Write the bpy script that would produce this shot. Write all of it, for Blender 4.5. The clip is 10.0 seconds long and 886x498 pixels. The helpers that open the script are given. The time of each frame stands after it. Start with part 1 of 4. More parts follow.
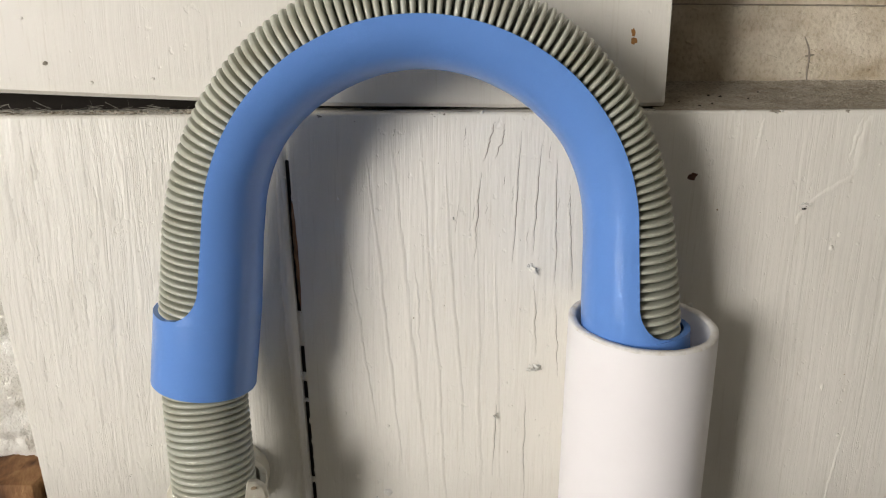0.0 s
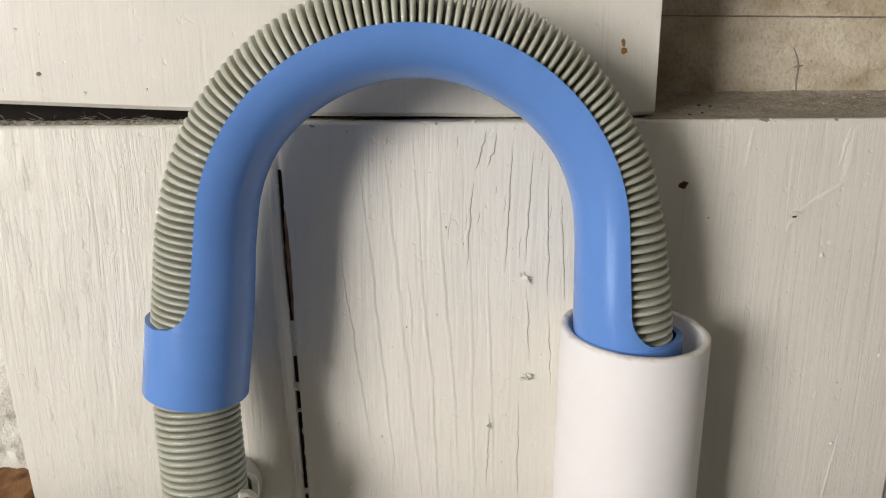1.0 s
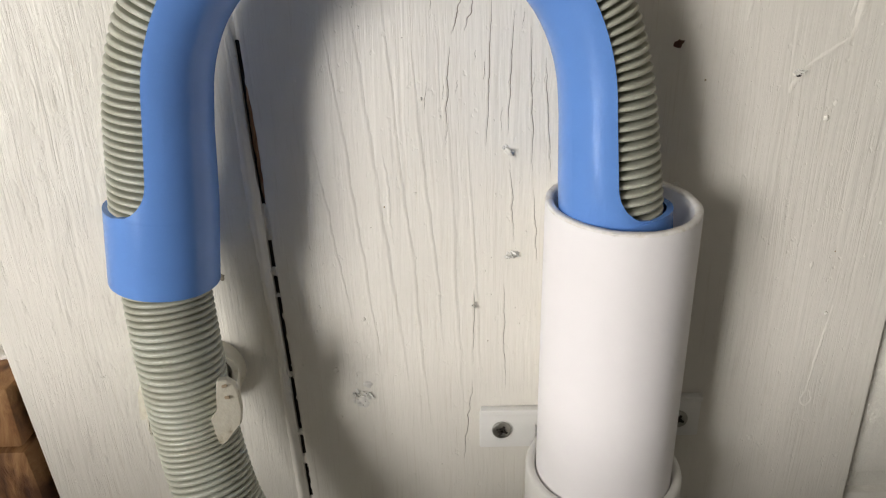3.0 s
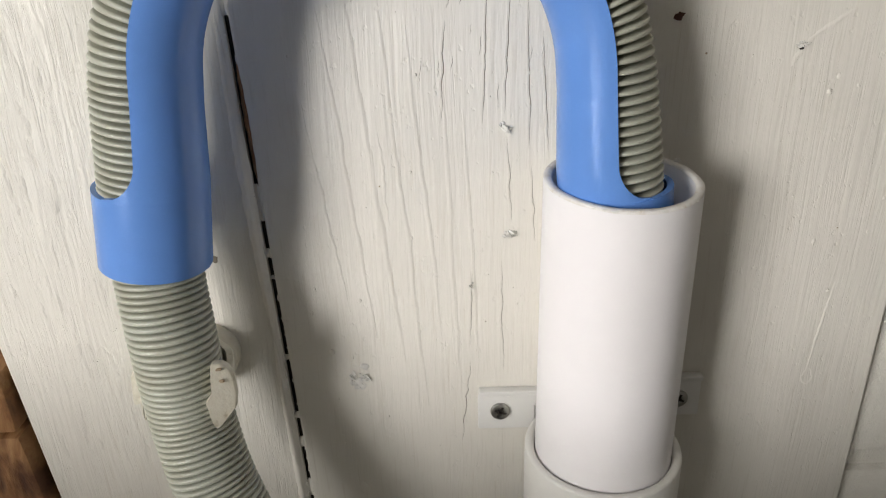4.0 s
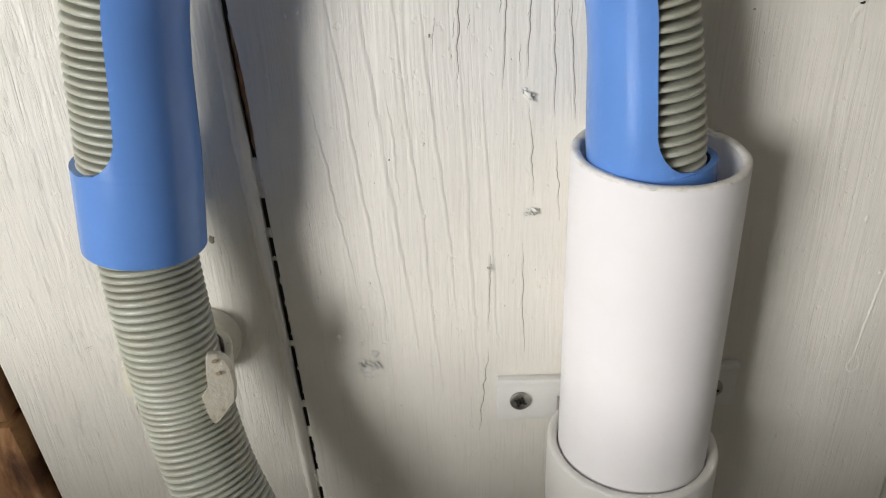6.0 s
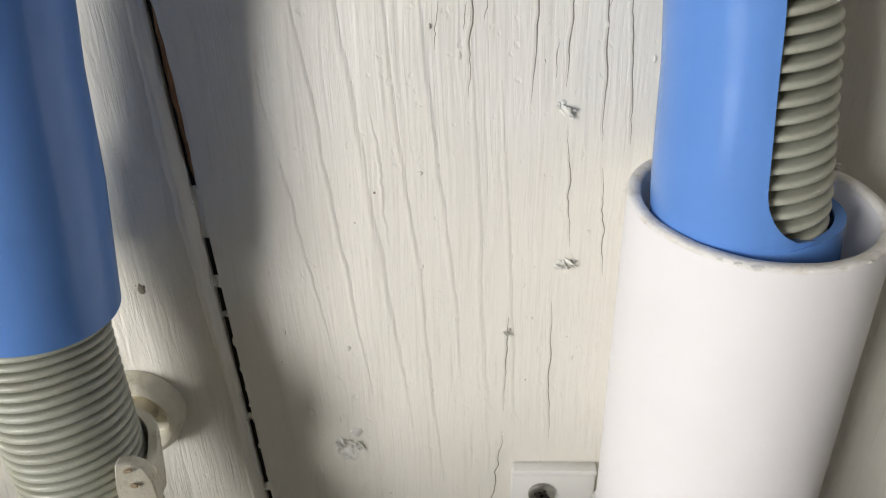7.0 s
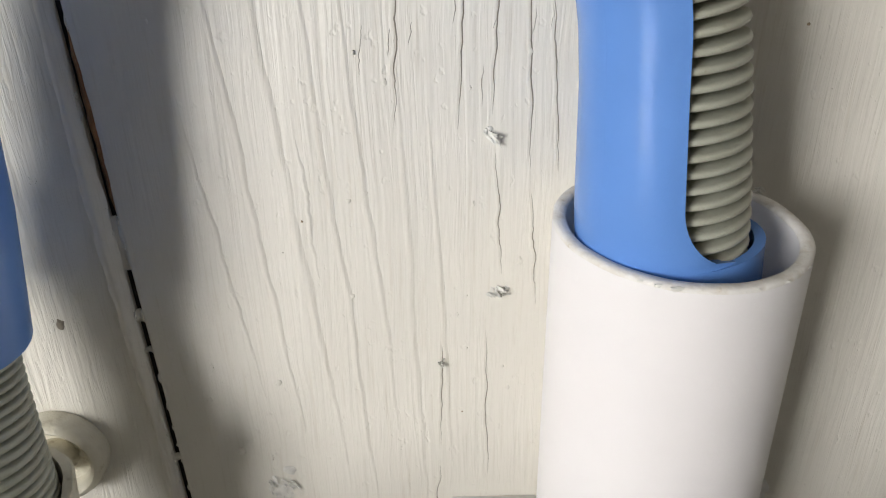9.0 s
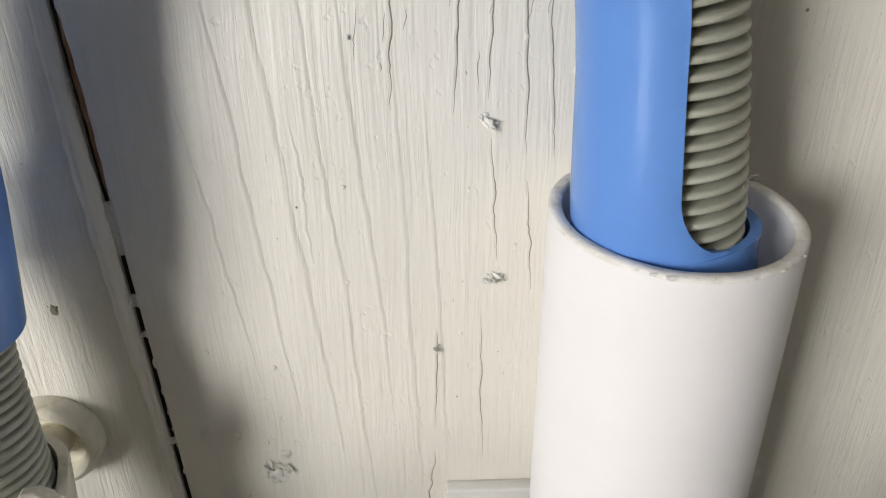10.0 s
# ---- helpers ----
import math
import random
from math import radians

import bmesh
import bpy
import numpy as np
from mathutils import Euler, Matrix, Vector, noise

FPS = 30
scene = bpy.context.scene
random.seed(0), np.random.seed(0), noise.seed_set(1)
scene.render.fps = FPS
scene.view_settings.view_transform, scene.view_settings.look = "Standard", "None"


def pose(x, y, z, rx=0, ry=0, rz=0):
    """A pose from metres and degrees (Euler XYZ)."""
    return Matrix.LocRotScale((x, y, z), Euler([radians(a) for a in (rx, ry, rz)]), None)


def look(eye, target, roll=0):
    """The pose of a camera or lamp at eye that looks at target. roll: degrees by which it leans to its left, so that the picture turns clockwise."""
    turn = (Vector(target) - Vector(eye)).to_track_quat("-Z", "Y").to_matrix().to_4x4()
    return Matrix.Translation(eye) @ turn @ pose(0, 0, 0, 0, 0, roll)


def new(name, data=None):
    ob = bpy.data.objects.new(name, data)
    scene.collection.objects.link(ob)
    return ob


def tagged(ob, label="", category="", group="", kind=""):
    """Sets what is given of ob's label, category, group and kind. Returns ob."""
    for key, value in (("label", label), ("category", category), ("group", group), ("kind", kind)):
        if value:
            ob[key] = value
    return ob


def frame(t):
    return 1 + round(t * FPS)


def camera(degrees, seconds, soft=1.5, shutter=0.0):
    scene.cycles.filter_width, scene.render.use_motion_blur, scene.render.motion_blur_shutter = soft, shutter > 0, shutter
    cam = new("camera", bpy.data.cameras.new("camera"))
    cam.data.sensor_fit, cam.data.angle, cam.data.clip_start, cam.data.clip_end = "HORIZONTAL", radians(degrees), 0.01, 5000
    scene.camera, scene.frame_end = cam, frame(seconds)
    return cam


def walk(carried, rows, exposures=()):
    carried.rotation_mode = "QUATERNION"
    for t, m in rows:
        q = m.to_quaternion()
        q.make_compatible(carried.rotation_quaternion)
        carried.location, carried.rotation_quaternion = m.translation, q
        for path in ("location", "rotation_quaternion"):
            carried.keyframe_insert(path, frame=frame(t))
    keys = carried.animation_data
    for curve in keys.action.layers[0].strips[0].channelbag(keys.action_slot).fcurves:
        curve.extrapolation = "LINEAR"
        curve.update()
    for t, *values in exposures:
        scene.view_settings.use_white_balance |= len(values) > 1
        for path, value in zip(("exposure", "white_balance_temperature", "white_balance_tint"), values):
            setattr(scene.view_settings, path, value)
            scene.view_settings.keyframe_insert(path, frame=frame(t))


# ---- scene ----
cam = camera(60.6, 10.0, soft=1.15)
PATH = [
    (0, (0.003, -0.005, 0.84), (-0.01, 1.923, 0.306), 0.5),
    (0.5, (0.004, -0.006, 0.839), (-0.004, 1.938, 0.37), 0.9),
    (1, (0.004, -0.006, 0.838), (0.002, 1.932, 0.345), 0.4),
    (1.5, (0.006, 0.002, 0.833), (0.001, 1.894, 0.185), -0.0),
    (2, (0.006, 0.006, 0.833), (0.021, 1.866, 0.098), -0.0),
    (2.5, (0.011, 0.006, 0.835), (0.001, 1.85, 0.061), -1.0),
    (4, (0.011, 0.01, 0.832), (0.009, 1.823, -0.014), -1.7),
    (4.5, (0.01, 0.011, 0.832), (0.01, 1.814, -0.034), -1.6),
    (5, (0.01, 0.012, 0.831), (0.007, 1.805, -0.056), -1.8),
    (5.5, (0.01, 0.012, 0.832), (0.001, 1.8, -0.065), -2.0),
    (5.7, (0.011, 0.013, 0.831), (-0.004, 1.8, -0.066), -2.2),
    (6.8, (0.008, 0.088, 0.815), (-0.11, 1.808, -0.199), -2.0),
    (7, (0.012, 0.086, 0.818), (-0.066, 1.829, -0.161), -1.7),
    (7.5, (0.015, 0.087, 0.816), (0.004, 1.876, -0.077), -1.1),
    (8, (0.015, 0.087, 0.816), (0.029, 1.879, -0.073), -0.9),
    (8.5, (0.018, 0.087, 0.816), (0.038, 1.882, -0.066), -1.0),
    (9, (0.018, 0.087, 0.815), (0.046, 1.878, -0.076), -0.8),
    (9.5, (0.017, 0.088, 0.812), (0.047, 1.868, -0.1), -0.6),
    (10, (0.018, 0.088, 0.816), (0.058, 1.854, -0.123), -0.5),
]
walk(cam, [(t, look(eye, target, roll)) for t, eye, target, roll in PATH],
     exposures=((0.0, -0.07, 6760, 10.5), (2.5, -0.04, 6720, 10.5), (5.5, 0.0, 6480, 9.5), (10.0, 0.0, 6560, 9)))

# ---- world, light ----
world = bpy.data.worlds.new("sky_world")
scene.world = world
world.use_nodes = True
wn = world.node_tree.nodes
sky = wn.new("ShaderNodeTexSky")
sky.sky_type, sky.sun_disc = "NISHITA", False
sky.sun_elevation, sky.sun_rotation = radians(35), radians(150)
wn["Background"].inputs["Strength"].default_value = 0.1
world.node_tree.links.new(sky.outputs["Color"], wn["Background"].inputs["Color"])

SOUTH = -2.20                      # inner face of the south wall
WINDOWS = ((-2.08, 1.30, 1.12, 1.35, 89.0),)      # centre x and z, width, height, watts of daylight


def window_light(x, z, w, h, watts):
    data = bpy.data.lights.new("window_daylight", "AREA")
    data.shape, data.size, data.size_y = "RECTANGLE", w - 0.1, h - 0.1
    data.energy, data.color = watts, (1.0, 0.985, 0.955)
    ob = new("window_daylight", data)
    ob.matrix_world = look((x, SOUTH + 0.03, z), (0.0, 0.2, 0.80))
    return ob


for win in WINDOWS:
    window_light(*win)

# ---- materials ----


def material(name, rough=0.5, metal=0.0, spec=0.5):
    m = bpy.data.materials.new(name)
    m.use_nodes = True
    b = m.node_tree.nodes["Principled BSDF"]
    b.inputs["Roughness"].default_value = rough
    b.inputs["Metallic"].default_value = metal
    b.inputs["Specular IOR Level"].default_value = spec
    return m, m.node_tree, b


def node(tree, kind, **sets):
    n = tree.nodes.new(kind)
    for key, value in sets.items():
        n.inputs[key].default_value = value
    return n


def coords(tree, scale, warp=0.0, turn=(0, 0, 0)):
    """World-size coordinates, stretched by scale, with a slow waver."""
    tc = node(tree, "ShaderNodeTexCoord")
    src = tc.outputs["Object"]
    if warp:
        n = node(tree, "ShaderNodeTexNoise", Scale=22.0, Detail=2.0)
        tree.links.new(src, n.inputs["Vector"])
        ma = tree.nodes.new("ShaderNodeVectorMath")
        ma.operation = "MULTIPLY_ADD"
        ma.inputs[1].default_value = (warp, warp, warp)
        tree.links.new(n.outputs["Color"], ma.inputs[0])
        tree.links.new(src, ma.inputs[2])
        src = ma.outputs[0]
    mp = node(tree, "ShaderNodeMapping", Scale=scale, Rotation=[radians(a) for a in turn])
    tree.links.new(src, mp.inputs["Vector"])
    return mp.outputs["Vector"]


def noise_of(tree, scale, detail=3.0, rough=0.55, warp=0.0, turn=(0, 0, 0), distort=0.0):
    n = node(tree, "ShaderNodeTexNoise", Scale=1.0, Detail=detail, Roughness=rough, Distortion=distort)
    tree.links.new(coords(tree, scale, warp, turn), n.inputs["Vector"])
    return n.outputs["Fac"]


def ramp(tree, fac, stops):
    r = tree.nodes.new("ShaderNodeValToRGB")
    els = r.color_ramp.elements
    while len(els) < len(stops):
        els.new(0.5)
    for e, (p, c) in zip(els, stops):
        e.position, e.color = p, (*c, 1) if len(c) == 3 else c
    tree.links.new(fac, r.inputs["Fac"])
    return r.outputs["Color"]


def grey(v):
    return (v, v, v)


def mixed(tree, a, b, fac, how="MIX"):
    m = tree.nodes.new("ShaderNodeMix")
    m.data_type, m.blend_type = "RGBA", how
    for sock, v in ((m.inputs[6], a), (m.inputs[7], b), (m.inputs[0], fac)):
        if isinstance(v, (int, float)):
            sock.default_value = v
        elif isinstance(v, tuple):
            sock.default_value = (*v, 1)
        else:
            tree.links.new(v, sock)
    return m.outputs[2]


def bumped(tree, bsdf, layers):
    last = None
    for height, dist, strength in layers:
        b = node(tree, "ShaderNodeBump", Strength=strength, Distance=dist)
        tree.links.new(height, b.inputs["Height"])
        if last:
            tree.links.new(last, b.inputs["Normal"])
        last = b.outputs["Normal"]
    tree.links.new(last, bsdf.inputs["Normal"])


def painted_wood(name, base, turn=0.0, ridge=1.0, short=1.0):
    """Thick gloss paint over coarse upright grain, a little yellowed and grimy."""
    m, t, b = material(name, 0.42)
    grain = noise_of(t, (330, 330, 11 * short), 4, 0.6, 0.0028, (0, turn, 0), 0.3)
    fine = noise_of(t, (1100, 1100, 45), 3, 0.6, 0.0018, (0, turn, 0))
    slow = noise_of(t, (55, 55, 9), 2, 0.5, 0.003, (0, turn, 0))
    pock = noise_of(t, (420, 420, 300), 2, 0.5)
    spread = noise_of(t, (26, 26, 12), 3, 0.6)
    lines = ramp(t, grain, [(0.30, grey(0)), (0.47, grey(0.75)), (0.52, grey(0.45)), (0.72, grey(1))])
    dents = ramp(t, pock, [(0.24, grey(0)), (0.33, grey(1))])
    tone = ramp(t, spread, [(0.3, tuple(c * 0.93 for c in base)), (0.7, base)])
    dirt = ramp(t, fine, [(0.28, (0.62, 0.56, 0.46)), (0.42, (1, 1, 1))])
    col = mixed(t, tone, dirt, 0.22, "MULTIPLY")
    t.links.new(col, b.inputs["Base Color"])
    t.links.new(ramp(t, fine, [(0.3, grey(0.55)), (0.7, grey(0.36))]), b.inputs["Roughness"])
    bumped(t, b, [(slow, 0.0022, 0.5 * ridge), (lines, 0.0006, 0.55 * ridge), (fine, 0.00018, 0.28), (dents, 0.0003, 0.35)])
    return m


PAINT = (0.76, 0.735, 0.67)
M_board = painted_wood("painted_board", PAINT, 0.0, 0.44)
M_board_left = painted_wood("painted_board_coarse", PAINT, 4.0, 0.78, 2.0)
M_board_top = painted_wood("painted_board_smooth", PAINT, 0.0, 0.22)


def plaster_mat(name, base, size, depth, grime=0.3, pale=0.0):
    m, t, b = material(name, 0.75)
    big = noise_of(t, (size, size, size), 5, 0.62)
    small = noise_of(t, (size * 7, size * 7, size * 5), 3, 0.6)
    stain = noise_of(t, (38, 38, 60), 4, 0.6)
    col = mixed(t, ramp(t, stain, [(0.32, tuple(c * (f + (1 - f) * pale) for c, f in zip(base, (0.62, 0.56, 0.48)))), (0.62, base)]),
                ramp(t, small, [(0.3, (0.6, 0.55, 0.48)), (0.5, (1, 1, 1))]), grime, "MULTIPLY")
    t.links.new(col, b.inputs["Base Color"])
    bumped(t, b, [(big, depth, 0.8), (small, depth * 0.25, 0.7)])
    return m


M_plaster = plaster_mat("rough_whitewash", (0.80, 0.785, 0.74), 160, 0.003, 0.2, 0.6)
M_brick = plaster_mat("painted_brick", (0.72, 0.70, 0.64), 230, 0.0012, 0.1, 0.9)
M_recess = plaster_mat("grimy_recess_paint", (0.62, 0.56, 0.455), 120, 0.002, 0.55)
M_room = plaster_mat("room_plaster", (0.29, 0.288, 0.285), 14, 0.002, 0.1)


def dust_mat():
    m, t, b = material("grey_dust", 0.95, 0, 0.1)
    n = noise_of(t, (900, 900, 900), 4, 0.7)
    n2 = noise_of(t, (120, 120, 120), 3, 0.6)
    col = mixed(t, ramp(t, n, [(0.3, (0.28, 0.245, 0.20)), (0.52, (0.49, 0.45, 0.38)), (0.75, (0.64, 0.60, 0.53))]),
                ramp(t, n2, [(0.35, (0.7, 0.66, 0.6)), (0.6, (1, 1, 1))]), 0.7, "MULTIPLY")
    t.links.new(col, b.inputs["Base Color"])
    bumped(t, b, [(n, 0.0012, 0.9), (n2, 0.002, 0.6)])
    return m


M_dust = dust_mat()


def plastic(name, base, rough, spec=0.5, waver=0.04, fine_depth=0.00004, sss=0.0):
    m, t, b = material(name, rough, 0, spec)
    n = noise_of(t, (60, 60, 60), 3, 0.5)
    f = noise_of(t, (1500, 1500, 1500), 2, 0.5)
    t.links.new(ramp(t, n, [(0.3, tuple(c * (1 - waver) for c in base)), (0.7, base)]), b.inputs["Base Color"])
    t.links.new(ramp(t, n, [(0.3, grey(rough * 1.18)), (0.7, grey(rough * 0.88))]), b.inputs["Roughness"])
    bumped(t, b, [(f, fine_depth, 0.4)])
    if sss:
        b.inputs["Subsurface Weight"].default_value = sss
        b.inputs["Subsurface Radius"].default_value = (0.002, 0.002, 0.003)
        b.inputs["Subsurface Scale"].default_value = 0.6
    return m


M_blue = plastic("blue_plastic", (0.125, 0.285, 0.70), 0.23, 0.5, 0.05)
M_pvc = plastic("white_pvc", (0.87, 0.85, 0.86), 0.46, 0.4, 0.03)
M_pvc_warm = plastic("white_pvc_fitting", (0.78, 0.77, 0.735), 0.42, 0.4, 0.04)


def rim_mat():
    m, t, b = material("sawn_pvc", 0.75)
    n = noise_of(t, (320, 320, 320), 4, 0.65)
    t.links.new(ramp(t, n, [(0.24, (0.50, 0.41, 0.31)), (0.36, (0.74, 0.70, 0.65)), (0.55, (0.83, 0.81, 0.79))]), b.inputs["Base Color"])
    bumped(t, b, [(n, 0.0006, 0.8)])
    return m


M_rim = rim_mat()
M_saddle = plastic("white_saddle_plastic", (0.79, 0.785, 0.76), 0.4, 0.4, 0.03)


def clip_mat():
    m, t, b = material("cream_clip_plastic", 0.55)
    n = noise_of(t, (240, 240, 200), 4, 0.65)
    t.links.new(ramp(t, n, [(0.30, (0.42, 0.36, 0.25)), (0.42, (0.66, 0.62, 0.51)), (0.7, (0.72, 0.69, 0.59))]), b.inputs["Base Color"])
    bumped(t, b, [(n, 0.0008, 0.6)])
    return m


M_clip = clip_mat()


def hose_mat():
    m, t, b = material("grey_hose_plastic", 0.36)
    n = noise_of(t, (70, 70, 120), 4, 0.6)
    f = noise_of(t, (900, 900, 900), 3, 0.6)
    col = mixed(t, ramp(t, n, [(0.3, (0.40, 0.395, 0.32)), (0.55, (0.475, 0.485, 0.415)), (0.75, (0.495, 0.515, 0.455))]),
                ramp(t, f, [(0.25, (0.7, 0.6, 0.45)), (0.4, (1, 1, 1))]), 0.35, "MULTIPLY")
    t.links.new(col, b.inputs["Base Color"])
    bumped(t, b, [(f, 0.0001, 0.4)])
    return m


M_hose = hose_mat()


def raw_wood(name, dark, mid, light, scale):
    m, t, b = material(name, 0.7)
    g = noise_of(t, scale, 5, 0.65, 0.01, (0, 0, 0), 0.6)
    k = noise_of(t, (45, 45, 30), 3, 0.6)
    col = mixed(t, ramp(t, g, [(0.3, dark), (0.5, mid), (0.72, light)]), ramp(t, k, [(0.36, (0.22, 0.13, 0.08)), (0.52, (1, 1, 1))]), 0.85, "MULTIPLY")
    t.links.new(col, b.inputs["Base Color"])
    bumped(t, b, [(g, 0.0012, 0.7), (k, 0.002, 0.5)])
    return m


M_timber = raw_wood("brown_timber", (0.05, 0.019, 0.008), (0.27, 0.125, 0.047), (0.48, 0.27, 0.115), (150, 60, 40))
M_splinter = raw_wood("bare_wood", (0.10, 0.045, 0.02), (0.30, 0.15, 0.065), (0.42, 0.24, 0.12), (500, 500, 30))


def plain(name, base, rough=0.8, metal=0.0):
    m, t, b = material(name, rough, metal)
    n = noise_of(t, (400, 400, 400), 3, 0.6)
    t.links.new(ramp(t, n, [(0.3, tuple(c * 0.75 for c in base)), (0.7, base)]), b.inputs["Base Color"])
    return m


# Near-black: shade put as colour into gaps, slots and holes; also grit and specks.
M_dark = plain("gap_shade_and_grit", (0.022, 0.017, 0.013), 0.95)
M_crack = plain("crack_dirt", (0.27, 0.235, 0.19), 0.9)
M_flake = plain("paint_flake", (0.80, 0.785, 0.74), 0.5)
M_rust = plain("rust_stain", (0.42, 0.20, 0.06), 0.9)
M_hole = plain("nail_hole_rust", (0.075, 0.022, 0.012), 0.9)
# Brown of small chipped spots, and of the shade in the clip lip's notches.
M_chip_shade = plain("chipped_paint_notch_shade", (0.34, 0.26, 0.17), 0.9)
M_web = plain("cobweb", (0.42, 0.39, 0.34), 0.9)
M_steel = plain("zinc_steel", (0.50, 0.49, 0.46), 0.32, 1.0)
M_floor = plain("concrete_floor", (0.30, 0.28, 0.26), 0.85)


def glass_mat():
    m, t, b = material("window_glass", 0.02)
    b.inputs["Transmission Weight"].default_value = 1.0
    b.inputs["IOR"].default_value = 1.45
    return m


M_glass = glass_mat()
# Gloss of the added block, to mirror window light onto the hook.
M_gloss = plastic("shade_block_gloss", (0.50, 0.50, 0.50), 0.18, 0.5, 0.04)

# ---- helpers for meshes ----


def finish(name, bm, mat, parent=None, label="", sharp=40, smooth=True):
    bmesh.ops.recalc_face_normals(bm, faces=bm.faces)
    me = bpy.data.meshes.new(name)
    bm.to_mesh(me)
    bm.free()
    me.materials.append(mat)
    if smooth:
        me.polygons.foreach_set("use_smooth", [True] * len(me.polygons))
        me.set_sharp_from_angle(angle=radians(sharp))
    ob = new(name, me)
    if parent:
        ob.parent = parent
    if label:
        ob["label"] = label
    return ob


def part(name, bm, mat, parent, label="", sharp=40):
    return finish(name, bm, mat, parent, label, sharp)


def thing(name, at, label, category, group="", kind=""):
    ob = new(name)
    ob.empty_display_size = 0.02
    return tagged(ob, label, category, group, kind)


def hexa(bm, pts, bevel=0.0, seg=2):
    """A box from eight corners: four of the front (anticlockwise), four of the back."""
    vs = [bm.verts.new(p) for p in pts]
    fs = [bm.faces.new([vs[i] for i in q]) for q in ((0, 1, 2, 3), (7, 6, 5, 4), (0, 4, 5, 1), (1, 5, 6, 2), (2, 6, 7, 3), (3, 7, 4, 0))]
    if bevel:
        bmesh.ops.bevel(bm, geom=list({e for f in fs for e in f.edges}), offset=bevel, segments=seg, profile=0.5, affect="EDGES")
    return bm


def box(bm, x0, x1, y0, y1, z0, z1, bevel=0.0, seg=2):
    return hexa(bm, [(x0, y0, z0), (x1, y0, z0), (x1, y0, z1), (x0, y0, z1), (x0, y1, z0), (x1, y1, z0), (x1, y1, z1), (x0, y1, z1)], bevel, seg)


def boxed(*a, **k):
    return box(bmesh.new(), *a, **k)


def lathe(bm, profile, axis_at, segs=64, axis="Z", wob=None):
    """Turns a closed profile of (radius, height) round an upright axis, or one along Y."""
    rings = []
    for k in range(segs):
        a = 2 * math.pi * k / segs
        ring = []
        for i, (r, h) in enumerate(profile):
            dr, dh = wob(a, i) if wob else (0, 0)
            c, s = (r + dr) * math.cos(a), (r + dr) * math.sin(a)
            p = (c, s, h + dh) if axis == "Z" else (c, h + dh, s)
            ring.append(bm.verts.new(Vector(axis_at) + Vector(p)))
        rings.append(ring)
    n = len(profile)
    for k in range(segs):
        p, q = rings[k], rings[(k + 1) % segs]
        for i in range(n):
            j = (i + 1) % n
            bm.faces.new((p[i], q[i], q[j], p[j]))
    return bm


def strip(bm, pts, width, y, thick=0.0003):
    """A thin wavering raised line of paint or dirt on a wall plane, round in section: points of (x, z)."""
    rows = []
    n = len(pts)
    sect = ((-1.0, -0.15), (-0.62, 0.35), (-0.25, 0.88), (0.0, 1.0), (0.25, 0.88), (0.62, 0.35), (1.0, -0.15))
    for i, (x, z) in enumerate(pts):
        a, b = pts[max(0, i - 1)], pts[min(n - 1, i + 1)]
        d = Vector((b[0] - a[0], b[1] - a[1])).normalized()
        swell = math.sin(math.pi * (i + 0.4) / (n - 0.2)) ** 0.7
        w = width * (0.25 + 0.75 * swell) * (1 + 0.35 * noise.noise((x * 300, z * 300, 4))) * 0.5
        rows.append([bm.verts.new((x - d.y * w * k, y - thick * swell * h, z + d.x * w * k)) for k, h in sect])
    for p, q in zip(rows, rows[1:]):
        for i in range(6):
            bm.faces.new((p[i], p[i + 1], q[i + 1], q[i]))
    return bm


def wander(x0, z0, x1, z1, n, sway):
    """A wavering line from one point to another on the wall."""
    out, off = [], 0.0
    for i in range(n + 1):
        f = i / n
        off += random.uniform(-sway, sway)
        off *= 0.8
        out.append((x0 + (x1 - x0) * f + off * math.sin(math.pi * f) ** 0.5, z0 + (z1 - z0) * f))
    return out


def pebble(bm, x, y, z, rx, ry, rz, rough=0.3):
    """A small lump with an uneven outline."""
    m = bmesh.ops.create_icosphere(bm, subdivisions=2, radius=1.0)
    for v in m["verts"]:
        k = 1 + rough * noise.noise(v.co * 2.1 + Vector((x, y, z)) * 700)
        v.co = Vector((x + v.co.x * rx * k, y + v.co.y * ry * k, z + v.co.z * rz * k))
    return bm


# ---- the room ----
FRONT = 0.225                    # face of the lower boards
UPPER = 0.232                    # face of the upper board
BACK = 0.285                     # back of the recess


def crack_x(z):
    return -0.0467 - 0.0380 * (z - 0.80)


def left_x(z):
    return -0.1387 - 0.075 * (z - 0.72)


def top_z(x):
    return 0.8187 + 0.0165 * x


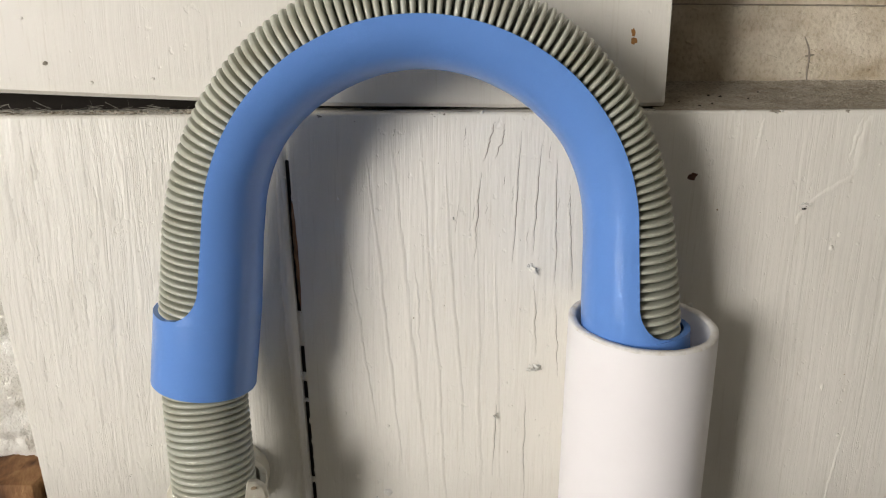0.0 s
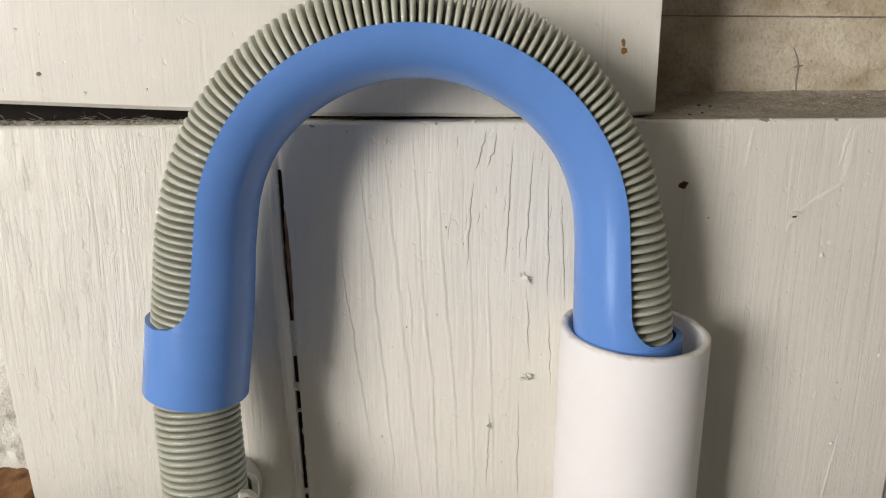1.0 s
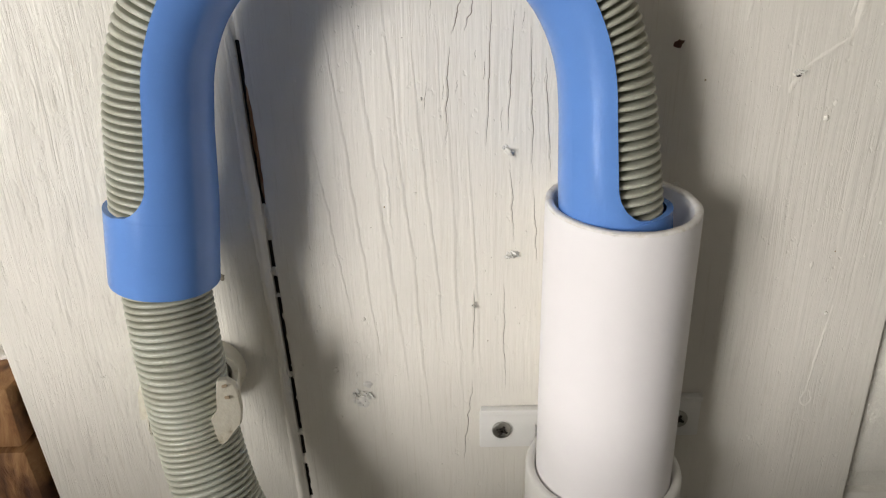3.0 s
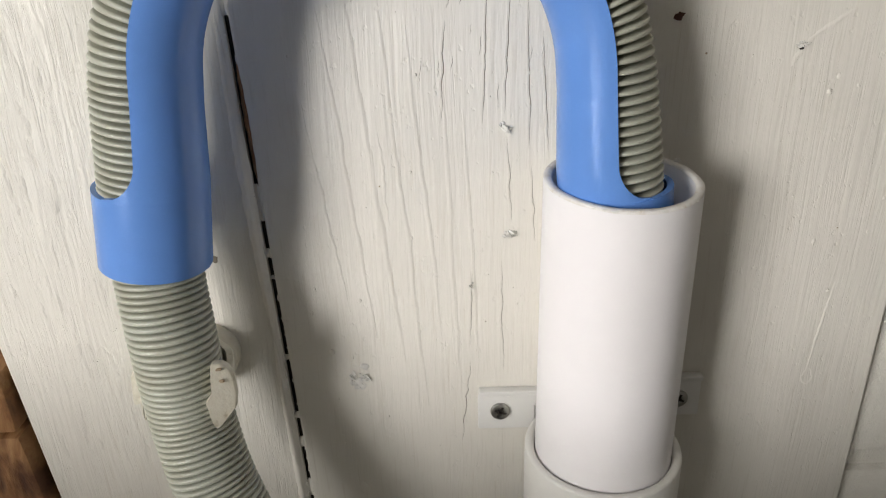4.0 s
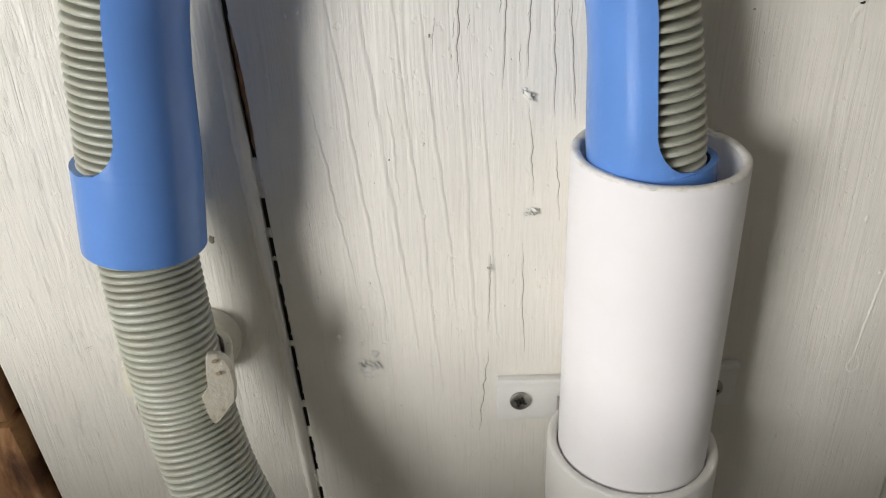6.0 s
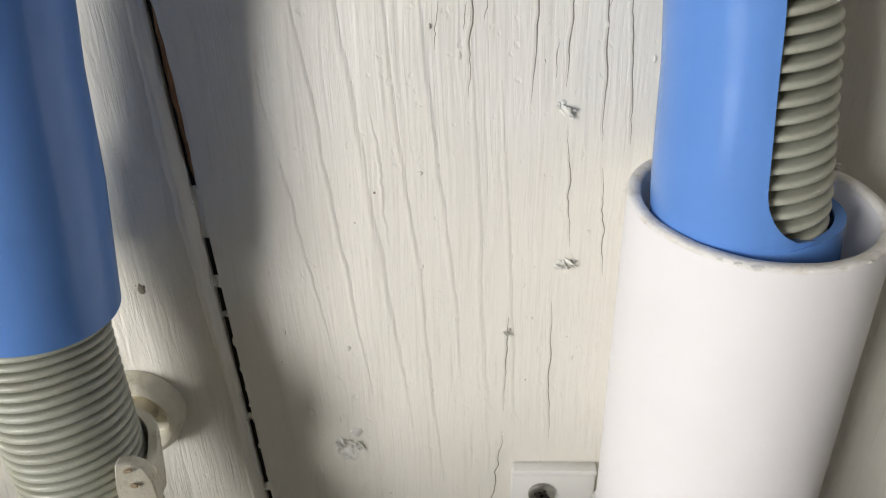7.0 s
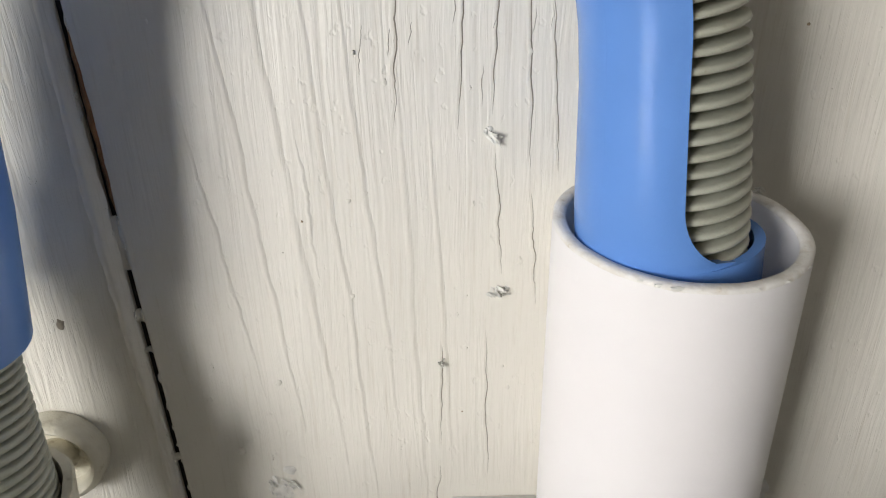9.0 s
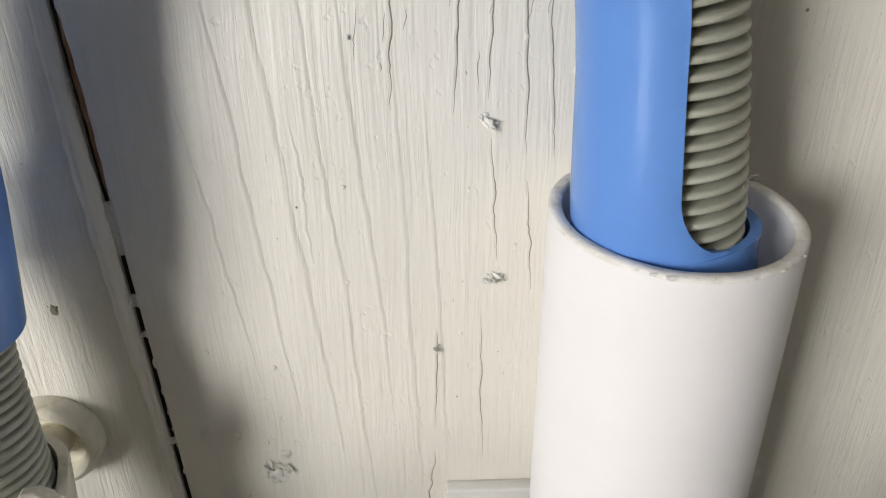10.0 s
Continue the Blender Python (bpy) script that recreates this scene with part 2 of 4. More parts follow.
def room():
    tagged(finish("floor", boxed(-2.9, 1.6, SOUTH - 0.15, 0.5, -0.1, 0.0), M_floor), "bare grey concrete floor", "floor", kind="structure")
    tagged(finish("ceiling", boxed(-2.9, 1.6, SOUTH - 0.15, 0.5, 2.3, 2.4), M_room), "plain white plastered ceiling", "ceiling", kind="structure")
    tagged(finish("wall_west", boxed(-3.0, -2.9, SOUTH - 0.15, 0.5, 0.0, 2.3), M_room), "plain white plastered side wall", "wall", kind="structure")
    tagged(finish("wall_east", boxed(1.6, 1.7, SOUTH - 0.15, 0.5, 0.0, 2.3), M_room), "plain white plastered side wall", "wall", kind="structure")
    bm = bmesh.new()
    left = -2.9
    for x, z, w, h, _ in WINDOWS:
        box(bm, left, x - w / 2, SOUTH - 0.15, SOUTH, 0, 2.3)
        box(bm, x - w / 2, x + w / 2, SOUTH - 0.15, SOUTH, 0, z - h / 2)
        box(bm, x - w / 2, x + w / 2, SOUTH - 0.15, SOUTH, z + h / 2, 2.3)
        left = x + w / 2
    box(bm, left, 1.6, SOUTH - 0.15, SOUTH, 0, 2.3)
    tagged(finish("wall_south", bm, M_room), "plain white plastered wall with a window opening", "wall", kind="structure")
    for k, (x, z, w, h, _) in enumerate(WINDOWS):
        win = thing("window_%d" % (k + 1), None, "small white-framed window with clear glass", "window", kind="structure")
        x0, x1, z0, z1, f = x - w / 2, x + w / 2, z - h / 2, z + h / 2, 0.045
        for a0, a1, b0, b1 in ((x0, x0 + f, z0, z1), (x1 - f, x1, z0, z1), (x0 + f, x1 - f, z0, z0 + f), (x0 + f, x1 - f, z1 - f, z1)):
            part("window_frame", boxed(a0, a1, SOUTH - 0.12, SOUTH - 0.06, b0, b1, bevel=0.003), M_flake, win)
        pane = part("pane", boxed(x0 + f, x1 - f, SOUTH - 0.092, SOUTH - 0.088, z0 + f, z1 - f), M_glass, win)
        pane.visible_shadow = False
    # Added out of view: shades the foot of the boards, mirrors the window.
    tagged(finish("shade_block", boxed(-0.36, 1.2, -0.55, 0.045, 0.0, 0.702, bevel=0.004), M_gloss), "unseen glossy white block added to shade the boards and mirror the window", "wall", kind="structure")


room()

# ---- the wall with its boards ----
wall = thing("wall_north", None, "old wall clad with white-painted wooden boards, partly bare brick and plaster", "wall", kind="structure")


def wall_backing():
    bm = bmesh.new()
    box(bm, -2.9, 1.6, BACK + 0.001, 0.45, 0.0, 0.8535)
    box(bm, -2.9, 1.6, BACK + 0.0040, 0.45, 0.8535, 2.3)
    bmesh.ops.subdivide_edges(bm, edges=bm.edges, cuts=1)
    part("recess_back", bm, M_recess, wall, "grimy cream-painted boards at the back of the recess")


def dust_sheet(x0, x1, nx, y1, ny, rise):
    """A sheet of settled dust on top of the lower boards."""
    bm = bmesh.new()
    grid = []
    for j in range(ny):
        f = j / (ny - 1)
        y = FRONT + 0.0012 + f * (y1 - FRONT - 0.0012)
        row = []
        for x in np.linspace(x0, x1, nx):
            n = noise.noise((x * 260, y * 260, 3)) * 0.0005 + noise.noise((x * 70, y * 70, 9)) * 0.0006
            row.append(bm.verts.new((x, y, top_z(x) + 0.0001 + rise * f + n * min(1, f * 4) + (0.0022 * max(0, (f - 0.8) / 0.2) ** 2 if rise > 0 else 0))))
        grid.append(row)
    for a, b in zip(grid, grid[1:]):
        for i in range(nx - 1):
            bm.faces.new((a[i], a[i + 1], b[i + 1], b[i]))
    return bm


def ledge():
    """The dusty top of the lower boards: it runs back into the recess, but ends at near-black blocks for shade behind
    the upper board.
    """
    part("dust_ledge", dust_sheet(0.0655, 0.40, 150, BACK + 0.002, 24, 0.0034), M_dust, wall, "ledge thick with grey dust")
    part("dust_ledge", dust_sheet(-0.40, 0.0650, 220, FRONT + 0.0115, 9, -0.0014), M_dust, wall, "strip of pale dust along an open joint")
    # Two near-black blocks: the shade behind the boards is put in as colour.
    part("ledge_shade_core", boxed(-0.4, 0.4, FRONT + 0.0205, BACK + 0.003, 0.4, 0.806), M_dark, wall)
    part("cavity_shade", boxed(-0.4, 0.066, UPPER + 0.0205, BACK + 0.0008, 0.806, 0.90), M_dark, wall, "near-black block for the shade behind the upper board")


def slab(name, corners, y0, y1, mat, bevel, label, seg=3):
    """A board: four front corners (x, z), its front and its back."""
    pts = [(x, y0, z) for x, z in corners] + [(x, y1, z) for x, z in corners]
    return part(name, hexa(bmesh.new(), pts, bevel, seg), mat, wall, label)


def boards():
    zb = 0.02
    out = []
    gap = 0.0007
    out.append(slab("board", [(left_x(zb), zb), (crack_x(zb) - gap, zb), (crack_x(0.819) - gap, top_z(-0.05)), (left_x(0.817), top_z(-0.145))],
                    FRONT, FRONT + 0.02, M_board_left, 0.0012, "coarse-grained white-painted board"))
    out.append(slab("board", [(crack_x(zb) + gap, zb), (0.1553, zb), (0.1553, top_z(0.1553)), (crack_x(0.819) + gap, top_z(-0.045))],
                    FRONT, FRONT + 0.02, M_board, 0.0010, "wide white-painted board with cracked paint"))
    return out


def bottom_z(x):
    """The underside of the upper board."""
    return 0.8226 - (x + 0.133) * 0.0275 if x < -0.04 else max(0.8197, top_z(x) + 0.0007)


def upper_board():
    bm = bmesh.new()
    xs = [-0.40, -0.133, -0.10, -0.07, -0.04, -0.02, 0.0, 0.02, 0.04, 0.06, 0.0690]
    front, back = [], []
    for x in xs:
        e = random.uniform(-0.0002, 0.0002)
        top = 0.0673 if x == xs[-1] else x
        front.append([bm.verts.new((x, UPPER + 0.0012, bottom_z(x) + e)), bm.verts.new((x, UPPER, bottom_z(x) + e + 0.0012)), bm.verts.new((top, UPPER, 1.05))])
        back.append([bm.verts.new((x, UPPER + 0.02, bottom_z(x) + e)), bm.verts.new((top, UPPER + 0.02, 1.05))])
    for (a, b), (p, q) in zip(zip(front, front[1:]), zip(back, back[1:])):
        bm.faces.new((a[0], b[0], b[1], a[1]))
        bm.faces.new((a[1], b[1], b[2], a[2]))
        bm.faces.new((a[0], p[0], q[0], b[0]))
        bm.faces.new((p[0], p[1], q[1], q[0]))
        bm.faces.new((a[2], b[2], q[1], p[1]))
    for f, k in ((front[0], back[0]), (front[-1], back[-1])):
        bm.faces.new((f[0], f[1], f[2], k[1], k[0]))
    return part("board", bm, M_board_top, wall, "smooth white-painted upper board with a rust spot", 30)


wall_backing()
ledge()
board_left, board_mid = boards()
board_top = upper_board()


def rough_plaster():
    """Bare whitewashed plaster beside the left board."""
    bm = bmesh.new()
    nx, nz = 110, 130
    grid = []
    for j in range(nz):
        z = 0.60 + 0.213 * j / (nz - 1)
        row = []
        for i in range(nx):
            x = -0.30 + 0.185 * i / (nx - 1)
            d = noise.noise((x * 90, z * 90, 1)) * 0.0026 + noise.noise((x * 230, z * 230, 5)) * 0.0024 + noise.noise((x * 520, z * 520, 8)) * 0.0009
            row.append(bm.verts.new((x, 0.2405 + d, z)))
        grid.append(row)
    for a, b in zip(grid, grid[1:]):
        for i in range(nx - 1):
            bm.faces.new((a[i], a[i + 1], b[i + 1], b[i]))
    part("plaster", bm, M_plaster, wall, "rough lumpy whitewashed plaster")
    part("plaster_core", boxed(-1.0, -0.115, 0.2455, BACK + 0.002, 0.0, 0.812), M_plaster, wall)


def timber():
    """Two bare brown blocks of timber at the foot of the plaster."""
    for z0, z1, ga, gb in ((0.50, 0.6655, 0.0022, 0.0036), (0.6672, 0.6918, 0.0034, 0.0016)):
        xa, xb = left_x(z0) - ga, left_x(z1) - gb
        bm = bmesh.new()
        hexa(bm, [(-0.30, 0.2220, z0), (xa, 0.2220, z0), (xb, 0.2220, z1), (-0.30, 0.2220, z1),
                  (-0.30, 0.2445, z0), (xa, 0.2445, z0), (xb, 0.2445, z1), (-0.30, 0.2445, z1)], 0.0018, 2)
        part("timber_block", bm, M_timber, wall, "bare brown knotty timber")
    # Near-black backing: colour stands for the shade between timber and board.
    part("gap_shade_fill", hexa(bmesh.new(), [(left_x(0.5) - 0.018, 0.236, 0.5), (left_x(0.5) + 0.006, 0.236, 0.5), (left_x(0.690) + 0.006, 0.236, 0.690), (left_x(0.690) - 0.018, 0.236, 0.690),
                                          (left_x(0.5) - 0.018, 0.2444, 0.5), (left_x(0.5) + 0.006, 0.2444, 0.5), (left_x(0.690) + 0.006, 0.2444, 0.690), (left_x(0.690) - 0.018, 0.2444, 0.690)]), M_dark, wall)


def bricks():
    """White-painted bricks past the right edge of the wide board."""
    part("brick_core", boxed(0.1560, 1.2, 0.2340, BACK + 0.002, 0.0, 0.812), M_brick, wall)
    # Near-black sliver that colours in the shade at the board's right edge.
    part("gap_shade_fill", boxed(0.1554, 0.1572, 0.2320, 0.2430, 0.3, 0.8), M_dark, wall)
    shape = None
    for row in range(-3, 3):
        z = 0.637 + 0.075 * row + 0.004
        for k in range(2):
            x = 0.1575 + (0.0 if row % 2 else -0.055) + k * 0.225
            if shape is None:
                bm = bmesh.new()
                box(bm, 0, 0.217, 0, 0.02, 0, 0.067, 0.0035, 2)
                ob = part("brick", bm, M_brick, wall)
                shape = ob.data
            else:
                ob = new("brick", shape)
                ob.parent = wall
            ob.location = (max(x, 0.1572), 0.2300 + random.uniform(-0.0005, 0.0005), z)
            ob.rotation_euler = (0, random.uniform(-0.006, 0.006), 0)


rough_plaster()
timber()
bricks()


def crack_filling():
    """The joint between the two lower boards: dark where open, bridged with paint where it is not, splintered higher up."""
    # Near-black fill just below the faces gives the open joint its shade as colour.
    bm = bmesh.new()
    for z0, z1 in ((0.30, 0.55), (0.55, 0.815)):
        pts = [(crack_x(z0) - 0.0006, z0), (crack_x(z0) + 0.0006, z0), (crack_x(z1) + 0.0006, z1), (crack_x(z1) - 0.0006, z1)]
        hexa(bm, [(x, FRONT + 0.0016, z) for x, z in pts] + [(x, FRONT + 0.012, z) for x, z in pts])
    part("joint_shadow", bm, M_dark, wall)
    bridges = [(0.7545, 0.7425), (0.7330, 0.7300), (0.7235, 0.7222), (0.694, 0.6915), (0.6700, 0.6675), (0.6595, 0.6545), (0.640, 0.632), (0.819, 0.8035)]
    for za, zb in bridges:
        bm = bmesh.new()
        n = 7
        rows = []
        for i in range(n):
            z = zb + (za - zb) * i / (n - 1)
            dip = 0.0006 + 0.0007 * (2 * abs(i / (n - 1) - 0.5)) ** 2
            c = crack_x(z)
            rows.append([bm.verts.new((c + dx, FRONT + dip * k + random.uniform(0, 0.0001), z + random.uniform(-0.0003, 0.0003)))
                         for dx, k in ((-0.0024, 0.02), (-0.0010, 0.6), (0.0, 1.2), (0.0009, 0.7), (0.0020, 0.02))])
        for p, q in zip(rows, rows[1:]):
            for i in range(4):
                bm.faces.new((p[i], p[i + 1], q[i + 1], q[i]))
        part("paint_bridge", bm, M_board, wall)
    for k in range(46):
        z = random.uniform(0.62, 0.80)
        side = random.choice((-1, 1))
        r = random.uniform(0.0003, 0.0007)
        part("paint_nub", pebble(bmesh.new(), crack_x(z) + side * 0.0009, FRONT + 0.0007, z, r * 0.8, 0.0006, r * random.uniform(1, 3), 0.5), M_board, wall)
    # splintered brown edge of the wide board
    bm = bmesh.new()
    strip(bm, [(crack_x(z) + 0.0010 + 0.0001 * math.sin(z * 900), z) for z in np.linspace(0.793, 0.754, 24)], 0.0022, FRONT + 0.0008, 0.0012)
    part("splinter", bm, M_splinter, board_mid, "bare brown splintered edge")
    # raised lip of paint along the left board's edge
    bm = bmesh.new()
    for a, b in ((0.802, 0.70), (0.70, 0.60)):
        strip(bm, [(crack_x(z) - 0.0029 + random.uniform(-0.0001, 0.0001), z) for z in np.linspace(a + 0.004, b - 0.004, 40)], 0.0042, FRONT + 0.0002, 0.0016)
    part("paint_lip", bm, M_board, board_left)


crack_filling()


def flake(bm, x, z, size, y, n=5, lift=0.0012):
    """Torn paint round an old nail: small ragged lumps and lifted shards."""
    for _ in range(n // 2):
        a, r = random.uniform(0, 6.28), size * random.random() ** 0.8 * 0.55
        s = size * random.uniform(0.06, 0.17)
        pebble(bm, x + r * math.cos(a) * 0.9, y, z + r * math.sin(a), s * random.uniform(0.7, 1.6), lift * random.uniform(0.2, 0.55), s * random.uniform(0.7, 1.8), 0.7)
    for _ in range(max(6, n)):
        a = random.uniform(0, 6.28)
        k = size * random.uniform(0.1, 0.45)
        cx, cz = x + k * math.cos(a), z + k * 0.7 * math.sin(a)
        t = random.uniform(-1.0, 1.0)
        l, w = min(size, 0.0048) * random.uniform(0.10, 0.24), min(size, 0.0048) * random.uniform(0.05, 0.11)
        u, v = Vector((math.cos(t), math.sin(t))), Vector((-math.sin(t), math.cos(t)))
        top = [bm.verts.new((cx + u.x * i * l + v.x * j * w, y - k * lift, cz + u.y * i * l + v.y * j * w)) for i, j, k in ((-1, -1, 0.1), (0.2, -0.8, 0.5), (1, 0.1, 1.0), (0.1, 1, 0.6), (-1, 0.7, 0.1))]
        low = [bm.verts.new(p.co + Vector((0, 0.0003, 0))) for p in top]
        bm.faces.new(top)
        bm.faces.new(low[::-1])
        for i in range(5):
            j = (i + 1) % 5
            bm.faces.new((top[i], low[i], low[j], top[j]))
    return bm


def board_marks():
    y = FRONT
    # torn paint at four old nails, a knot, a blemish and small spots
    for (x, z), s, n in (((0.0302, 0.7702), 0.0046, 4), ((0.0318, 0.7362), 0.0042, 4), ((-0.0190, 0.6850), 0.0085, 12), ((0.1125, 0.7915), 0.0036, 3),
                         ((0.0195, 0.7185), 0.0020, 3)):
        part("paint_flake", flake(bmesh.new(), x, z, s, y + 0.0001, n + 6, 0.0019 if s < 0.006 else 0.0011), M_flake, board_mid, "torn lifted paint round an old nail")
    for x, z, s in ((0.0312, 0.7694, 0.0002), (0.1128, 0.7908, 0.0011), (0.0862, 0.7898, 0.0004), (-0.0078, 0.7531, 0.00035),
                    (0.0240, 0.7050, 0.00025), (0.0905, 0.7130, 0.0003), (-0.0255, 0.8158, 0.0003), (0.1335, 0.735, 0.0003)):
        part("nail_hole", pebble(bmesh.new(), x, y, z, s * 0.75, 0.0002, s * 0.75), M_dark if s > 0.0009 else M_chip_shade, board_mid)
    part("nail_hole", pebble(bmesh.new(), 0.0775, y, 0.8002, 0.0013, 0.0003, 0.0011, 0.9), M_hole, board_mid, "rusty nail hole")
    for x, z, s in ((-0.0272, 0.6950, 0.0010), (0.1345, 0.7130, 0.0006), (-0.0205, 0.6360, 0.0022), (0.123, 0.778, 0.0008), (0.0045, 0.7862, 0.0004)):
        part("paint_lump", pebble(bmesh.new(), x, y, z, s, 0.0006, s * 1.2, 0.4), M_board, board_mid)
    # long fine cracks of the paint
    for x0, z0, x1, z1, w, sway in ((0.0172, 0.8175, 0.0132, 0.8030, 0.0005, 0.0004), (0.0132, 0.8030, 0.0112, 0.7700, 0.00045, 0.0004), (0.0200, 0.8165, 0.0168, 0.8040, 0.0004, 0.0004),
                                    (0.0250, 0.8172, 0.0231, 0.7680, 0.00042, 0.00025), (0.0311, 0.8130, 0.0298, 0.7715, 0.00042, 0.00025), (0.0303, 0.7690, 0.0325, 0.7380, 0.0003, 0.0003),
                                    (0.0358, 0.8090, 0.0374, 0.7600, 0.00042, 0.0003), (0.0374, 0.7600, 0.0400, 0.7310, 0.0003, 0.0003), (0.0402, 0.8000, 0.0428, 0.7600, 0.0004, 0.0003),
                                    (0.0205, 0.7420, 0.0190, 0.6920, 0.0003, 0.0003), (0.0192, 0.6920, 0.0150, 0.6540, 0.00038, 0.0005), (0.0290, 0.7300, 0.0300, 0.6830, 0.0003, 0.0003)):
        line = wander(x0, z0, x1, z1, 30, sway)
        part("paint_crack", strip(bmesh.new(), line, w, y + 0.00008, 0.00022), M_crack, board_mid, "fine dirty crack in the paint")
        part("paint_ridge", strip(bmesh.new(), [(x - 0.0005, z) for x, z in line], 0.0012, y + 0.00002, 0.00009), M_board, board_mid, "raised edge of cracked paint")
    for _ in range(14):
        x, z = random.uniform(0.005, 0.046), random.uniform(0.782, 0.8165)
        l = random.uniform(0.002, 0.009)
        part("paint_crack", strip(bmesh.new(), wander(x, z, x - 0.0006, z - l, 9, 0.0003), random.uniform(0.00015, 0.0003), y + 0.00008, 0.00018), M_crack, board_mid)
    for _ in range(70):
        x, z = random.uniform(-0.04, 0.15), random.uniform(0.65, 0.8165)
        r = random.uniform(0.0002, 0.0007)
        part("paint_lump", pebble(bmesh.new(), x, y + 0.0001, z, r * random.uniform(0.6, 1.2), 0.0003, r * random.uniform(0.8, 2.2), 0.5), M_board, board_mid)
    # the top edge of the board, chipped and dirty
    for _ in range(40):
        x = random.uniform(-0.04, 0.15)
        part("edge_chip", pebble(bmesh.new(), x, y + 0.0004, top_z(x) - random.uniform(0.0, 0.0012), random.uniform(0.0004, 0.0016), 0.0005, random.uniform(0.0002, 0.0007), 0.7), random.choice((M_crack, M_board, M_board, M_flake)), board_mid)
    # raised runs of thick paint
    for x0, z0, x1, z1, w, sway in ((-0.0150, 0.812, -0.0030, 0.690, 0.0011, 0.0007), (-0.0060, 0.816, 0.0042, 0.672, 0.0009, 0.0007), (-0.0225, 0.806, -0.0120, 0.700, 0.0008, 0.0006),
                                    (0.0020, 0.800, 0.0092, 0.700, 0.0009, 0.0006), (0.0120, 0.784, 0.0158, 0.672, 0.0010, 0.0006), (0.0175, 0.776, 0.0215, 0.690, 0.0008, 0.0005),
                                    (-0.0290, 0.780, -0.0200, 0.710, 0.0006, 0.0006), (0.1290, 0.8190, 0.1262, 0.8010, 0.0016, 0.0006), (0.1262, 0.8010, 0.1140, 0.7925, 0.0009, 0.0004),
                                    (0.1270, 0.8185, 0.1245, 0.8065, 0.0009, 0.0005), (0.1130, 0.7905, 0.1110, 0.7855, 0.0010, 0.0003), (0.1365, 0.716, 0.1330, 0.682, 0.0006, 0.0003),
                                    (0.0975, 0.818, 0.096, 0.806, 0.0007, 0.0003), (-0.0075, 0.77, -0.0055, 0.74, 0.0006, 0.0006)):
        part("paint_run", strip(bmesh.new(), wander(x0, z0, x1, z1, 30, sway * 0.7), w * 2.2, y, 0.00016), M_board, board_mid, "raised run of thick paint")
    # drop-shaped blister
    bm = bmesh.new()
    ring = [(0.1338 + 0.0019 * math.sin(a) * (1.0 if math.cos(a) < 0 else 0.75), 0.6800 + 0.0030 * math.cos(a)) for a in np.linspace(0, 6.2832, 28)]
    strip(bm, ring, 0.0012, y, 0.00009)
    part("paint_run", bm, M_board, board_mid, "drop-shaped paint run")
    # left board: coarse dents and raised grain
    for _ in range(100):
        z = random.uniform(0.64, 0.812)
        x = random.uniform(left_x(z) + 0.006, crack_x(z) - 0.012)
        l = random.uniform(0.003, 0.014)
        part("paint_run", strip(bmesh.new(), wander(x, z, x - l * 0.05 + 0.0006, z - l, 10, 0.0004), random.uniform(0.0012, 0.0026), y, random.uniform(0.00005, 0.00013)), M_board_left, board_left)
    for x, z, s in ((-0.0610, 0.7310, 0.0045), (-0.0590, 0.763, 0.003), (-0.0935, 0.699, 0.004), (-0.1065, 0.694, 0.003), (-0.098, 0.706, 0.003)):
        part("paint_flake", flake(bmesh.new(), x, z, s, y + 0.0003, 6, 0.0005), M_board_left, board_left)
    part("nail_hole", pebble(bmesh.new(), -0.0608, y, 0.7305, 0.0008, 0.0003, 0.0012, 0.8), M_crack, board_left)
    # upper board
    for x, z, sx, sz in ((0.0584, 0.8400, 0.0010, 0.0010), (0.0580, 0.8424, 0.0006, 0.0011)):
        part("rust_spot", pebble(bmesh.new(), x, UPPER, z, sx, 0.00012, sz, 0.7), M_rust, board_top, "orange rust spot")
    for x, z, s in ((-0.1205, 0.8318, 0.0006), (-0.126, 0.845, 0.0004), (-0.107, 0.8262, 0.0005), (-0.088, 0.8275, 0.0004)):
        part("paint_lump", pebble(bmesh.new(), x, UPPER, z, s * 1.5, 0.0003, s, 0.5), M_crack if s > 0.0005 else M_board_top, board_top)


board_marks()


